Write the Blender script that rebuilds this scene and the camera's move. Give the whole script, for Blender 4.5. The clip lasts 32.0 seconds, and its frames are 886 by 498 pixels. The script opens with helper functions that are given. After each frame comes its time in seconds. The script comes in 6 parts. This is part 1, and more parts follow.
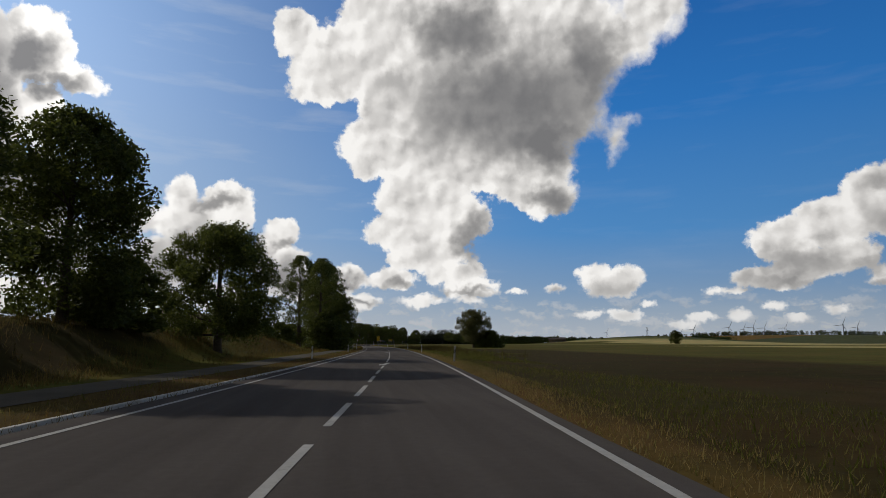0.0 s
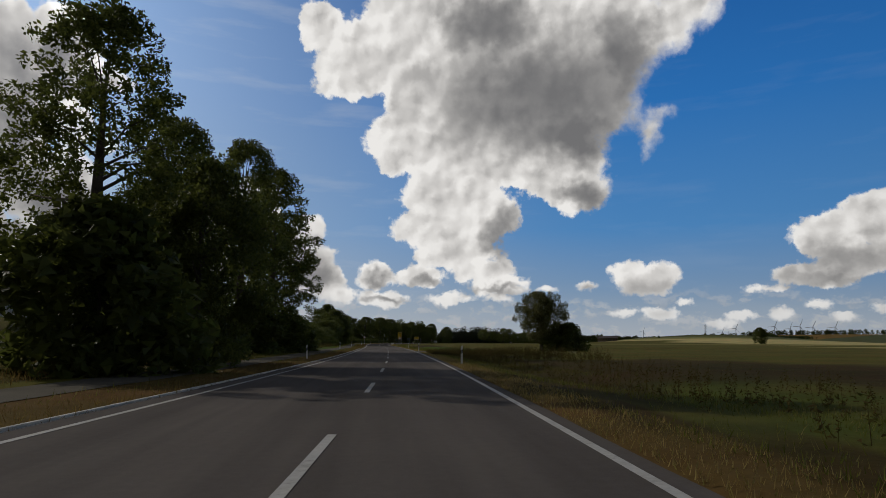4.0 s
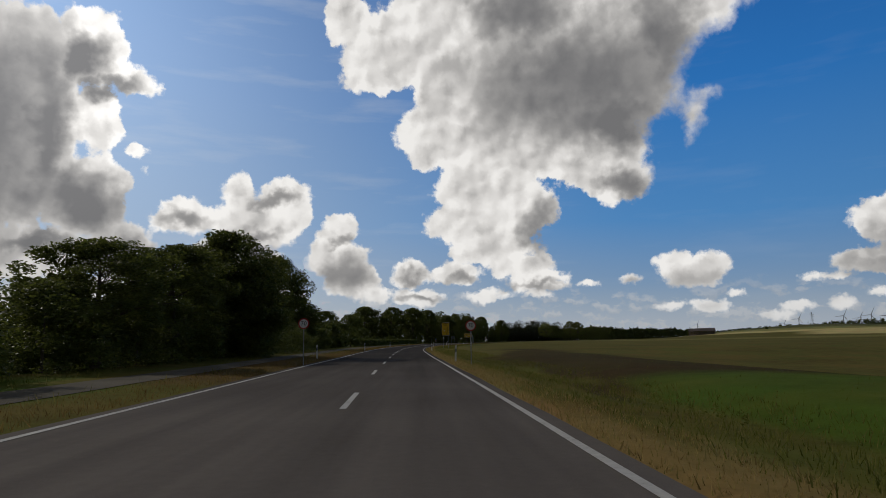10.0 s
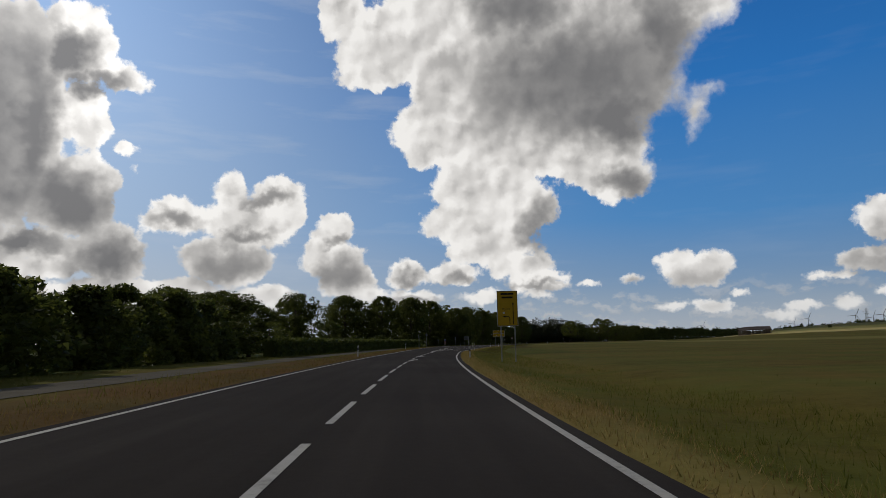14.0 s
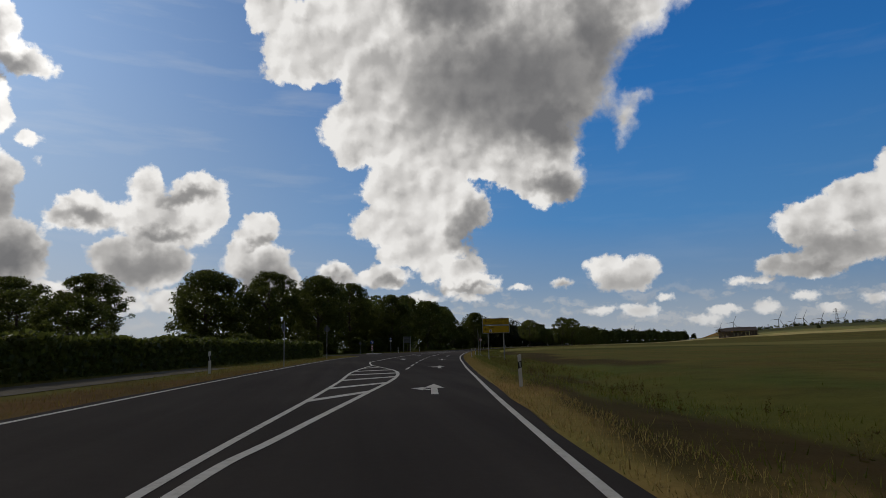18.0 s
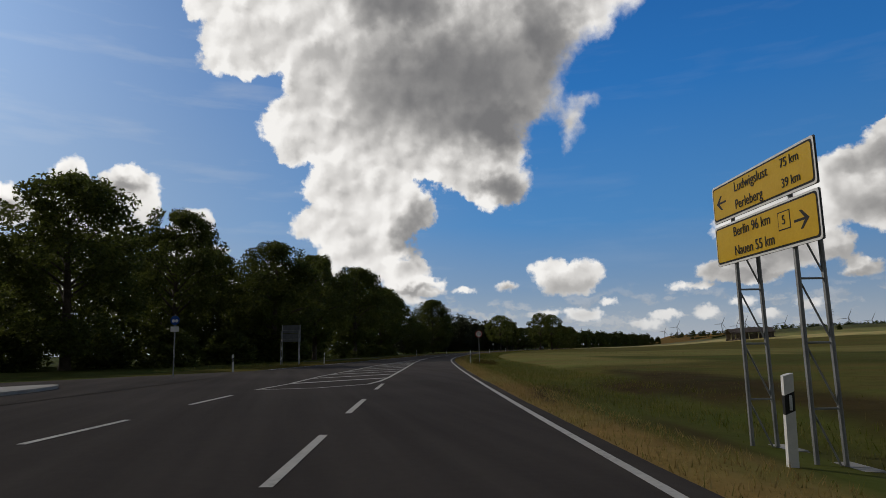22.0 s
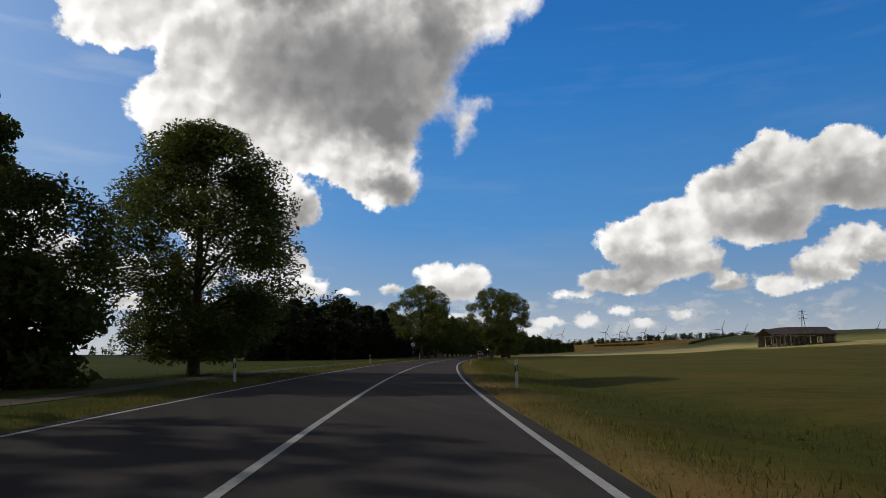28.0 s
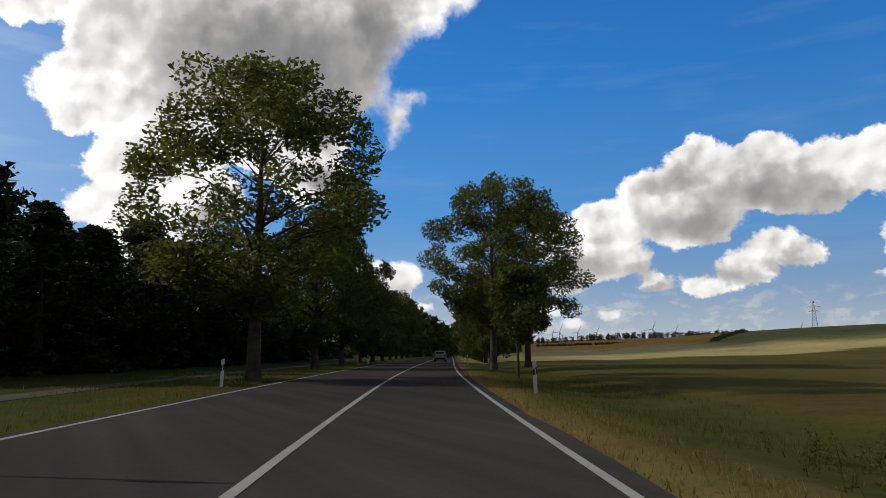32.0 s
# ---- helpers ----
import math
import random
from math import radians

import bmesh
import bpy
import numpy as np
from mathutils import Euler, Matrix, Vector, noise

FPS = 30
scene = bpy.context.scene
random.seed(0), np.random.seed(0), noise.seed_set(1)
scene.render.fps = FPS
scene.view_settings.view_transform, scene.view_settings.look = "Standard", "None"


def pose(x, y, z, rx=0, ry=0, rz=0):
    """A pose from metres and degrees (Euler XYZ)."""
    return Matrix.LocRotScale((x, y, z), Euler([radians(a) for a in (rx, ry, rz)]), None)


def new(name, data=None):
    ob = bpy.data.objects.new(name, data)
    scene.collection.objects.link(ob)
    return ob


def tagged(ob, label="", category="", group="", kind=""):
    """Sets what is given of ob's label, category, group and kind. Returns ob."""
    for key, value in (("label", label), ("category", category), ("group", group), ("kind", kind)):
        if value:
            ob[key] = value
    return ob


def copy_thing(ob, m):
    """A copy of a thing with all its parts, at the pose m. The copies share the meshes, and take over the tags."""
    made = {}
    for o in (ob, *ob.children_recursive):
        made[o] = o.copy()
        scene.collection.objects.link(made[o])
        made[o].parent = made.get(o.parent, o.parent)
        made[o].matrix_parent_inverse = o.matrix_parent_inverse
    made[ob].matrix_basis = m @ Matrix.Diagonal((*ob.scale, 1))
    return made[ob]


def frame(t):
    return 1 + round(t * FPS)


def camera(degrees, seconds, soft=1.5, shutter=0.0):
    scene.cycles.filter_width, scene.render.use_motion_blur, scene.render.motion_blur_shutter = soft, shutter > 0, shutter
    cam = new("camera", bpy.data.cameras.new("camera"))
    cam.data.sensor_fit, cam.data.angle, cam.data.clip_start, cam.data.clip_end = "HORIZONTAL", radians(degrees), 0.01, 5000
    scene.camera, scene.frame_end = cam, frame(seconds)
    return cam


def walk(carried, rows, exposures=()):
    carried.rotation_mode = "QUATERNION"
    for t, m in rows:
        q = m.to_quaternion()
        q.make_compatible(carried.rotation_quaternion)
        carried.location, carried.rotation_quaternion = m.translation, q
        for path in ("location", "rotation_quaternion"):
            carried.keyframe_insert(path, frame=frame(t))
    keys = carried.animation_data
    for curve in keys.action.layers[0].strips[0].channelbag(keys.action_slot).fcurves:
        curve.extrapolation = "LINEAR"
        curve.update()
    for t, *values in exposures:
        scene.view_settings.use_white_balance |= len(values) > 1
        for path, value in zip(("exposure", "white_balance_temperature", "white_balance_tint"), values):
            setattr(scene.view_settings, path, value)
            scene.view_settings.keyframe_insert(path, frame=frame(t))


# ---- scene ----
# The drive: seconds, metres a second, heading (degrees to the right), view tilt, lean to the right
DRIVE = (
    (0, 24.6, 4.97, 8.12, -0.2), (1, 24.6, 4.27, 8.03, -0.2), (2, 24.6, 3.49, 7.98, -0.2), (3, 24.6, 3.12, 8.03, -0.3),
    (4, 24.4, 2.6, 8.0, -0.4), (5, 24.4, 1.9, 7.9, -0.5), (6, 24.3, 0.99, 7.83, -0.5), (7, 24.2, 0.25, 7.75, -0.5),
    (8, 24, 0.0, 7.95, 0.2), (9, 23.8, -0.04, 7.9, 0.9), (10, 23.6, -0.4, 7.93, 0.9), (11, 23.5, -1.0, 7.93, 0.9),
    (12, 23.5, -1.32, 7.93, 0.9), (13, 23.4, -1.22, 8.07, 0.9))
DRIVE_ON = (
    (14, 23.4, -0.13, 8.07, 1.1), (15, 23.4, 1.0, 8.15, 1.3), (16, 23.3, 2.4, 8.25, 1.3), (17, 23.3, 4.1, 8.32, 1.3),
    (18, 23.3, 6.1, 8.36, 1.3), (19, 23.3, 7.3, 8.4, 1.4), (20, 23.3, 8.5, 8.46, 1.4), (21, 23.3, 9.7, 8.6, 1.4),
    (22, 23.5, 10.95, 8.56, 1.2), (23, 23.7, 12.0, 8.7, 0.8), (24, 24, 12.5, 8.7, 0.7), (25, 24.2, 14.1, 8.8, 0.6),
    (26, 24.5, 16.6, 8.85, 0.5), (27, 24.7, 19.2, 8.9, 0.4), (28, 24.9, 21.0, 8.9, 0.3), (29, 25, 22.8, 8.9, 0.3),
    (30, 25, 24.4, 8.9, 0.3), (31, 25, 25.5, 8.9, 0.3), (32, 25, 27.1, 8.9, 0.3))
EYE, MOUNT, FOV = 1.28, 2.57, 67.65
_k = np.array(DRIVE + DRIVE_ON, float)
_ts = np.arange(-4, 44, 0.02)


def _smooth(col, width=0.35):
    v = np.interp(_ts, _k[:, 0], _k[:, col])
    last = (_k[-1, col] - _k[-3, col]) / (_k[-1, 0] - _k[-3, 0])
    first = (_k[2, col] - _k[0, col]) / (_k[2, 0] - _k[0, 0])
    if col == 2:
        v = np.where(_ts > 32, _k[-1, col] + last * np.minimum(_ts - 32, 2.4), v)
        v = np.where(_ts < 0, _k[0, col] + first * _ts, v)
    w = np.exp(-0.5 * (np.arange(-60, 61) * 0.02 / width) ** 2)
    return np.convolve(np.pad(v, 60, mode="edge"), w / w.sum(), "valid")


_speed, _head, _tilt, _lean = (_smooth(c) for c in (1, 2, 3, 4))
_i0 = int(np.argmin(np.abs(_ts)))
_dist = np.cumsum(_speed) * 0.02
_dist -= _dist[_i0]
_px = np.cumsum(np.sin(np.radians(_head)) * _speed) * 0.02
_py = np.cumsum(np.cos(np.radians(_head)) * _speed) * 0.02
_px -= _px[_i0]
_py -= _py[_i0]


def s_at(t):
    return float(np.interp(t, _ts, _dist))


def line_at(s):
    """Place and heading (radians, to the right) of the driven line after s metres; straight on beyond its ends."""
    s = np.asarray(s, float)
    over = np.where(s > _dist[-1], s - _dist[-1], np.where(s < _dist[0], s - _dist[0], 0))
    a = np.radians(np.interp(s, _dist, _head))
    return np.interp(s, _dist, _px) + over * np.sin(a), np.interp(s, _dist, _py) + over * np.cos(a), a


def bank_at(s):
    return np.tan(np.radians(np.interp(s, _dist, _lean)))


def ease(a, b, v):
    u = np.clip((np.asarray(v, float) - a) / (b - a), 0, 1)
    return u * u * (3 - 2 * u)


def road_z(s, d):
    """Height of the ground d metres to the right of the driven line: the banked road, easing into level land,
    with the grassy bank beside the cycle path and the ditch along the field."""
    d = np.asarray(d, float)
    off = np.clip(d, -14.0, 4.0)
    beyond = np.abs(d - off)
    z = -off * bank_at(s) * np.clip(1 - beyond / 12, 0, 1)
    bank = np.maximum(2.5 * ease(-13.0, -20.0, d) * (1 - ease(85, 150, s)), 3.4 * ease(-22, -34, d) * (1 - ease(205, 240, s)))
    bank = bank * (1 - ease(-70, -120, d))
    ditch = (0.38 - 0.12 * ease(300, 330, s)) * np.exp(-((d - 6.8) / 2.1) ** 2) * ease(105, 130, s) * (1 - np.exp(-((s - 183.5) / 20) ** 4))
    hollow = 1.9 * np.exp(-((s - 272) / 55) ** 4) * ease(11, 38, d) * (1 - ease(75, 130, d))
    return z + bank - ditch - hollow


def hill_z(x, y, d):
    """The long low ridge on the field side far beyond the barn."""
    z = 0.0
    for top, cx, cy, along_u, along_v, turn in ((11.6, 419.4, 911.9, 90, 163.3, -0.4), (25.7, 1068, 1803, 267, 845, 3.12)):
        u, v = (x - cx) * np.cos(turn) + (y - cy) * np.sin(turn), (y - cy) * np.cos(turn) - (x - cx) * np.sin(turn)
        z = z + top * np.exp(-0.5 * ((u / along_u) ** 2 + (v / along_v) ** 2))
    return z * ease(20, 120, d)


def on(s, d, up=0.0):
    """World point after s metres, d metres to the right, up metres over the ground."""
    x, y, a = line_at(s)
    px, py = float(x + d * np.cos(a)), float(y - d * np.sin(a))
    return px, py, float(road_z(s, d) + hill_z(px, py, d) + up)


def heading_at(s):
    return float(np.degrees(line_at(s)[2]))


# end of path arithmetic
cam = camera(FOV, 32.0, 0.8)
rows = []
for t in np.arange(0, 32.01, 0.5):
    x, y, _ = on(s_at(t), 0)
    rows.append((float(t), Matrix.Translation((x, y, EYE))
                 @ pose(0, 0, 0, 0, 0, -float(np.interp(t, _ts, _head)) - MOUNT)
                 @ pose(0, 0, 0, 90 + float(np.interp(t, _ts, _tilt)))
                 @ pose(0, 0, 0, 0, 0, -float(np.interp(t, _ts, _lean)))))
walk(cam, rows, exposures=((0.0, -1.15), (1.2, -1.15), (2.0, -1.25), (3.2, -1.33), (6.0, -1.2), (9.3, -1.22), (10.3, -1.28), (13.0, -1.24), (19.0, -1.32), (21.5, -1.22), (23.5, -1.05),
                         (28.2, -0.95), (30.0, -1.2), (31.0, -1.08), (32.0, -0.8)))

# ---------------------------------------------------------------- light
SUN_AZ, SUN_EL = -52.0, 31.0          # degrees right of north (y), over the horizon
sky_world = bpy.data.worlds.new("sky")
scene.world = sky_world
sky_world.use_nodes = True
_wt = sky_world.node_tree
_sky = _wt.nodes.new("ShaderNodeTexSky")
_sky.sky_type, _sky.sun_disc = "NISHITA", False
_sky.sun_elevation, _sky.sun_rotation = radians(SUN_EL), radians(SUN_AZ)
_bg = _wt.nodes["Background"]
_bg.inputs["Strength"].default_value = 0.082
_pale = _wt.nodes.new("ShaderNodeHueSaturation")          # half the sky is white cloud
_pale.inputs["Saturation"].default_value = 0.45
_wt.links.new(_sky.outputs["Color"], _pale.inputs["Color"])
_wt.links.new(_pale.outputs["Color"], _bg.inputs["Color"])
_sun = bpy.data.lights.new("sun", "SUN")
_sun.energy, _sun.angle, _sun.color = 2.9, radians(0.6), (1.0, 0.93, 0.82)
sun = new("sun", _sun)
_dir = Vector((math.sin(radians(SUN_AZ)) * math.cos(radians(SUN_EL)),
               math.cos(radians(SUN_AZ)) * math.cos(radians(SUN_EL)), math.sin(radians(SUN_EL))))
sun.matrix_world = Matrix.Translation((0, 0, 60)) @ _dir.to_track_quat("Z", "Y").to_matrix().to_4x4()


# ---------------------------------------------------------------- materials
class Mat:
    """A node material in the making; its nodes take values or other nodes' sockets."""

    def __init__(self, name):
        self.m = bpy.data.materials.new(name)
        self.m.use_nodes = True
        self.t = self.m.node_tree
        self.t.nodes.clear()
        self.out = self.t.nodes.new("ShaderNodeOutputMaterial")

    def node(self, kind, props=None, ins=None, out=0):
        n = self.t.nodes.new(kind)
        for k, v in (props or {}).items():
            setattr(n, k, v)
        for k, v in (ins or {}).items():
            sock = n.inputs[k]
            if isinstance(v, bpy.types.NodeSocket):
                self.t.links.new(v, sock)
            else:
                sock.default_value = v
        return n.outputs[out]

    def math(self, op, a, b=0.0, c=0.0):
        return self.node("ShaderNodeMath", {"operation": op}, {0: a, 1: b, 2: c})

    def noise(self, vec, scale, detail=4.0, rough=0.55, out=0):
        return self.node("ShaderNodeTexNoise", {}, {"Vector": vec, "Scale": scale, "Detail": detail, "Roughness": rough}, out)

    def ramp(self, fac, stops):
        n = self.t.nodes.new("ShaderNodeValToRGB")
        self.t.links.new(fac, n.inputs[0])
        el = n.color_ramp.elements
        while len(el) < len(stops):
            el.new(0.5)
        for e, (p, c) in zip(el, stops):
            e.position, e.color = p, (*c, 1)
        return n.outputs[0]

    def mix(self, fac, a, b, mode="MIX"):
        n = self.t.nodes.new("ShaderNodeMix")
        n.data_type, n.blend_type = "RGBA", mode
        for i, v in ((0, fac), (6, a), (7, b)):
            if isinstance(v, bpy.types.NodeSocket):
                self.t.links.new(v, n.inputs[i])
            else:
                n.inputs[i].default_value = (*v, 1) if isinstance(v, tuple) else v
        return n.outputs[2]

    def coords(self, which="Object"):
        return self.t.nodes.new("ShaderNodeTexCoord").outputs[which]

    def finish(self, color, rough=0.9, metal=0.0, bump=None, strength=0.4, distance=0.02, spec=0.3, trans=0.0):
        b = self.t.nodes.new("ShaderNodeBsdfPrincipled")
        for k, v in (("Base Color", color), ("Roughness", rough), ("Metallic", metal), ("Specular IOR Level", spec)):
            if isinstance(v, bpy.types.NodeSocket):
                self.t.links.new(v, b.inputs[k])
            else:
                b.inputs[k].default_value = (*v, 1) if isinstance(v, tuple) else v
        if bump is not None:
            self.t.links.new(self.node("ShaderNodeBump", {}, {"Height": bump, "Strength": strength, "Distance": distance}),
                             b.inputs["Normal"])
        shader = b.outputs[0]
        if trans:
            tl = self.t.nodes.new("ShaderNodeBsdfTranslucent")
            if isinstance(color, bpy.types.NodeSocket):
                self.t.links.new(color, tl.inputs[0])
            else:
                tl.inputs[0].default_value = (*color, 1)
            mx = self.t.nodes.new("ShaderNodeMixShader")
            mx.inputs[0].default_value = trans
            self.t.links.new(shader, mx.inputs[1])
            self.t.links.new(tl.outputs[0], mx.inputs[2])
            shader = mx.outputs[0]
        self.t.links.new(shader, self.out.inputs[0])
        return self.m


def two_tone(name, dark, light, scale, fine, rough=0.9, metal=0.0, bump=0.4, dist=0.02, spec=0.3, third=None, trans=0.0):
    """Colour that wanders between two tones in large patches, with a fine grain and relief on it."""
    m = Mat(name)
    v = m.coords()
    big = m.noise(v, scale, 3)
    grain = m.noise(v, fine, 5, 0.65)
    f = m.math("ADD", m.math("MULTIPLY", big, 0.6), m.math("MULTIPLY", grain, 0.4))
    stops = [(0.36, dark), (0.64, light)] if third is None else [(0.34, dark), (0.52, light), (0.68, third)]
    return m.finish(m.ramp(f, stops), rough, metal, grain, bump, dist, spec, trans)


def leaf_mat(name, dark, light, trans=0.25):
    m = Mat(name)
    rnd = m.node("ShaderNodeNewGeometry", out="Random Per Island")
    big = m.noise(m.coords(), 0.35, 2)
    f = m.math("ADD", m.math("MULTIPLY", rnd, 0.55), m.math("MULTIPLY", big, 0.45))
    return m.finish(m.ramp(f, [(0.2, dark), (0.8, light)]), 0.5, spec=0.35, trans=trans)


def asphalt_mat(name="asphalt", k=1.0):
    """Worn asphalt; sunlit stretches painted paler and the cloud-shaded stretch darker along the road."""
    m = Mat(name)
    v = m.coords()
    patch = m.noise(v, 0.09, 3)
    streak = m.noise(m.node("ShaderNodeMapping", {}, {"Vector": v, "Scale": (1.3, 0.05, 1)}), 1.0, 3)
    grit = m.noise(v, 55, 4, 0.7)
    speck = m.noise(v, 7, 3, 0.6)
    f = m.math("ADD", m.math("ADD", m.math("MULTIPLY", patch, 0.38), m.math("MULTIPLY", streak, 0.36)), m.math("MULTIPLY", grit, 0.16))
    f = m.math("ADD", f, m.math("MULTIPLY", speck, 0.1))
    col = m.ramp(f, [(p, tuple(k * c for c in q)) for p, q in ((0.32, (0.028, 0.0245, 0.023)), (0.5, (0.045, 0.0395, 0.037)), (0.68, (0.066, 0.058, 0.053)))])
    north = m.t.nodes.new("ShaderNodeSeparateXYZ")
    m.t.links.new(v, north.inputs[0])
    # brightness by distance north: sunlit start, shaded middle, sunlit again past the junction
    sun_shade = m.ramp(m.math("MULTIPLY", north.outputs[1], 0.001), [(0.06, (2.5, 2.5, 2.45)), (0.17, (3.2, 3.2, 3.1)), (0.232, (3.8, 3.8, 3.65)), (0.3, (1.02, 1.02, 1.02)), (0.43, (0.94, 0.94, 0.94)), (0.53, (1.15, 1.15, 1.15)), (0.575, (2.2, 2.2, 2.18)), (0.65, (1.75, 1.75, 1.75))])
    return m.finish(m.mix(1.0, col, sun_shade, "MULTIPLY"), 1.0, 0, grit, 0.35, 0.01, 0.03)


def paint_mat():
    m = Mat("road_paint")
    v = m.coords()
    wear = m.noise(v, 9, 5, 0.7)
    wide = m.noise(v, 0.8, 2)
    f = m.math("ADD", m.math("MULTIPLY", wear, 0.6), m.math("MULTIPLY", wide, 0.4))
    return m.finish(m.ramp(f, [(0.3, (0.24, 0.23, 0.21)), (0.45, (0.46, 0.445, 0.41)), (0.7, (0.58, 0.565, 0.53))]), 0.7, bump=wear, strength=0.2)


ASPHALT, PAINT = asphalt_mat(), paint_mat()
PATH = two_tone("cycle_path_asphalt", (0.1, 0.089, 0.07), (0.16, 0.143, 0.113), 0.3, 30, spec=0.03)
CONCRETE = two_tone("concrete", (0.28, 0.27, 0.25), (0.45, 0.43, 0.4), 0.8, 25)


# ground cover colours, blended along the land
PALER_CROP = (0.195, 0.175, 0.055)
DRY, BROWN, VERGE, CROP = (0.215, 0.155, 0.056), (0.12, 0.078, 0.027), (0.118, 0.106, 0.022), (0.122, 0.108, 0.026)
LUSH, SOFT, FALLOW, MEADOW = (0.075, 0.108, 0.014), (0.088, 0.092, 0.02), (0.06, 0.044, 0.015), (0.064, 0.076, 0.017)
STUBBLE, WHEAT, PASTURE = (0.52, 0.43, 0.19), (0.56, 0.3, 0.07), (0.27, 0.255, 0.095)


def land_mat():
    """Grass and crops seen from low down: the cover's own colour with broad drifts, clumps of a metre and a fine stalky grain."""
    m = Mat("ground_cover")
    v = m.coords()
    tint = m.node("ShaderNodeAttribute", {"attribute_name": "cover"}, out="Color")
    drift = m.noise(v, 0.06, 4, 0.6)
    clump = m.noise(v, 0.8, 4, 0.6)
    grain = m.noise(v, 7.0, 5, 0.7)
    f = m.math("ADD", m.math("ADD", m.math("MULTIPLY", drift, 0.42), m.math("MULTIPLY", clump, 0.33)), m.math("MULTIPLY", grain, 0.25))
    vary = m.ramp(f, [(0.36, (0.62, 0.6, 0.62)), (0.5, (1.0, 1.0, 1.0)), (0.64, (1.28, 1.22, 1.3))])
    hue = m.ramp(m.noise(v, 0.17, 3), [(0.35, (1.12, 0.98, 1.0)), (0.65, (0.9, 1.06, 0.9))])
    col = m.mix(1.0, m.mix(1.0, tint, vary, "MULTIPLY"), hue, "MULTIPLY")
    tuft = m.math("ADD", m.math("MULTIPLY", clump, 0.6), grain)
    return m.finish(col, 1.0, 0, tuft, 0.4, 0.05, 0.03)


LAND = land_mat()
LEAF_DARK = leaf_mat("dark_leaves", (0.06, 0.078, 0.017), (0.15, 0.17, 0.036), 0.58)
LEAF_MID = leaf_mat("green_leaves", (0.062, 0.082, 0.016), (0.165, 0.185, 0.04), 0.58)
# a paler copy of the leaf greens, with sunlight put into the colour
LEAF_BRIGHT = leaf_mat("sunlit_leaves", (0.085, 0.105, 0.02), (0.2, 0.215, 0.05), 0.62)
LEAF_PALE = leaf_mat("willow_leaves", (0.09, 0.095, 0.03), (0.25, 0.24, 0.1), 0.45)
NEEDLES = leaf_mat("pine_needles", (0.026, 0.034, 0.013), (0.065, 0.075, 0.026), 0.25)
BARK = two_tone("bark", (0.05, 0.04, 0.03), (0.13, 0.105, 0.08), 2, 18, bump=0.9, dist=0.04)


# ---------------------------------------------------------------- mesh helpers
def mesh_from(name, verts, faces, mats, mat_ids=None, smooth=False):
    me = bpy.data.meshes.new(name)
    me.from_pydata(verts, [], faces)
    for m in (mats if isinstance(mats, (list, tuple)) else [mats]):
        me.materials.append(m)
    if mat_ids is not None:
        me.polygons.foreach_set("material_index", np.asarray(mat_ids, dtype=np.int32))
    if smooth:
        me.polygons.foreach_set("use_smooth", np.ones(len(me.polygons), dtype=bool))
    me.update()
    return me


def quads_mesh(name, corners, mat, smooth=False):
    """One mesh out of an array of loose quads or triangles, n x 4 x 3 or n x 3 x 3."""
    corners = np.asarray(corners, np.float32)
    n, w = corners.shape[:2]
    me = bpy.data.meshes.new(name)
    me.vertices.add(n * w)
    me.vertices.foreach_set("co", corners.reshape(-1))
    me.loops.add(n * w)
    me.loops.foreach_set("vertex_index", np.arange(n * w, dtype=np.int32))
    me.polygons.add(n)
    me.polygons.foreach_set("loop_start", np.arange(0, n * w, w, dtype=np.int32))
    me.materials.append(mat)
    me.update(calc_edges=True)
    me.validate()
    return me


def put(name, me, parent=None, m=None, label="", category="", group="", kind=""):
    ob = new(name, me)
    if parent is not None:
        ob.parent = parent
    if m is not None:
        ob.matrix_basis = m
    return tagged(ob, label, category, group, kind)


def part(name, bm, material, parent, label="", m=None, smooth=False):
    """Links a bmesh as ONE mesh object under a thing or under a part."""
    me = bpy.data.meshes.new(name)
    bm.to_mesh(me)
    bm.free()
    me.materials.append(material)
    if smooth:
        me.polygons.foreach_set("use_smooth", np.ones(len(me.polygons), dtype=bool))
    return put(name, me, parent, m, label)


def box(w, d, h, at=(0, 0, 0), bevel=0.0, rot=None):
    bm = bmesh.new()
    bmesh.ops.create_cube(bm, size=1)
    bmesh.ops.scale(bm, vec=(w, d, h), verts=bm.verts)
    if bevel:
        bmesh.ops.bevel(bm, geom=bm.edges[:], offset=bevel, segments=2, affect="EDGES")
    if rot is not None:
        bmesh.ops.transform(bm, matrix=rot, verts=bm.verts)
    bmesh.ops.translate(bm, vec=at, verts=bm.verts)
    return bm


def tube(r1, r2, h, at=(0, 0, 0), seg=12, rot=None):
    bm = bmesh.new()
    bmesh.ops.create_cone(bm, cap_ends=True, segments=seg, radius1=r1, radius2=r2, depth=h)
    bmesh.ops.translate(bm, vec=(0, 0, h / 2), verts=bm.verts)
    if rot is not None:
        bmesh.ops.transform(bm, matrix=rot, verts=bm.verts)
    bmesh.ops.translate(bm, vec=at, verts=bm.verts)
    return bm


def rod(a, b, r, seg=8):
    """A straight round bar from a to b."""
    a, b = Vector(a), Vector(b)
    rot = (b - a).to_track_quat("Z", "Y").to_matrix().to_4x4()
    return tube(r, r, (b - a).length, a, seg, rot)


def join(*bms):
    out = bmesh.new()
    for b in bms:
        me = bpy.data.meshes.new("tmp")
        b.to_mesh(me)
        b.free()
        out.from_mesh(me)
        bpy.data.meshes.remove(me)
    return out


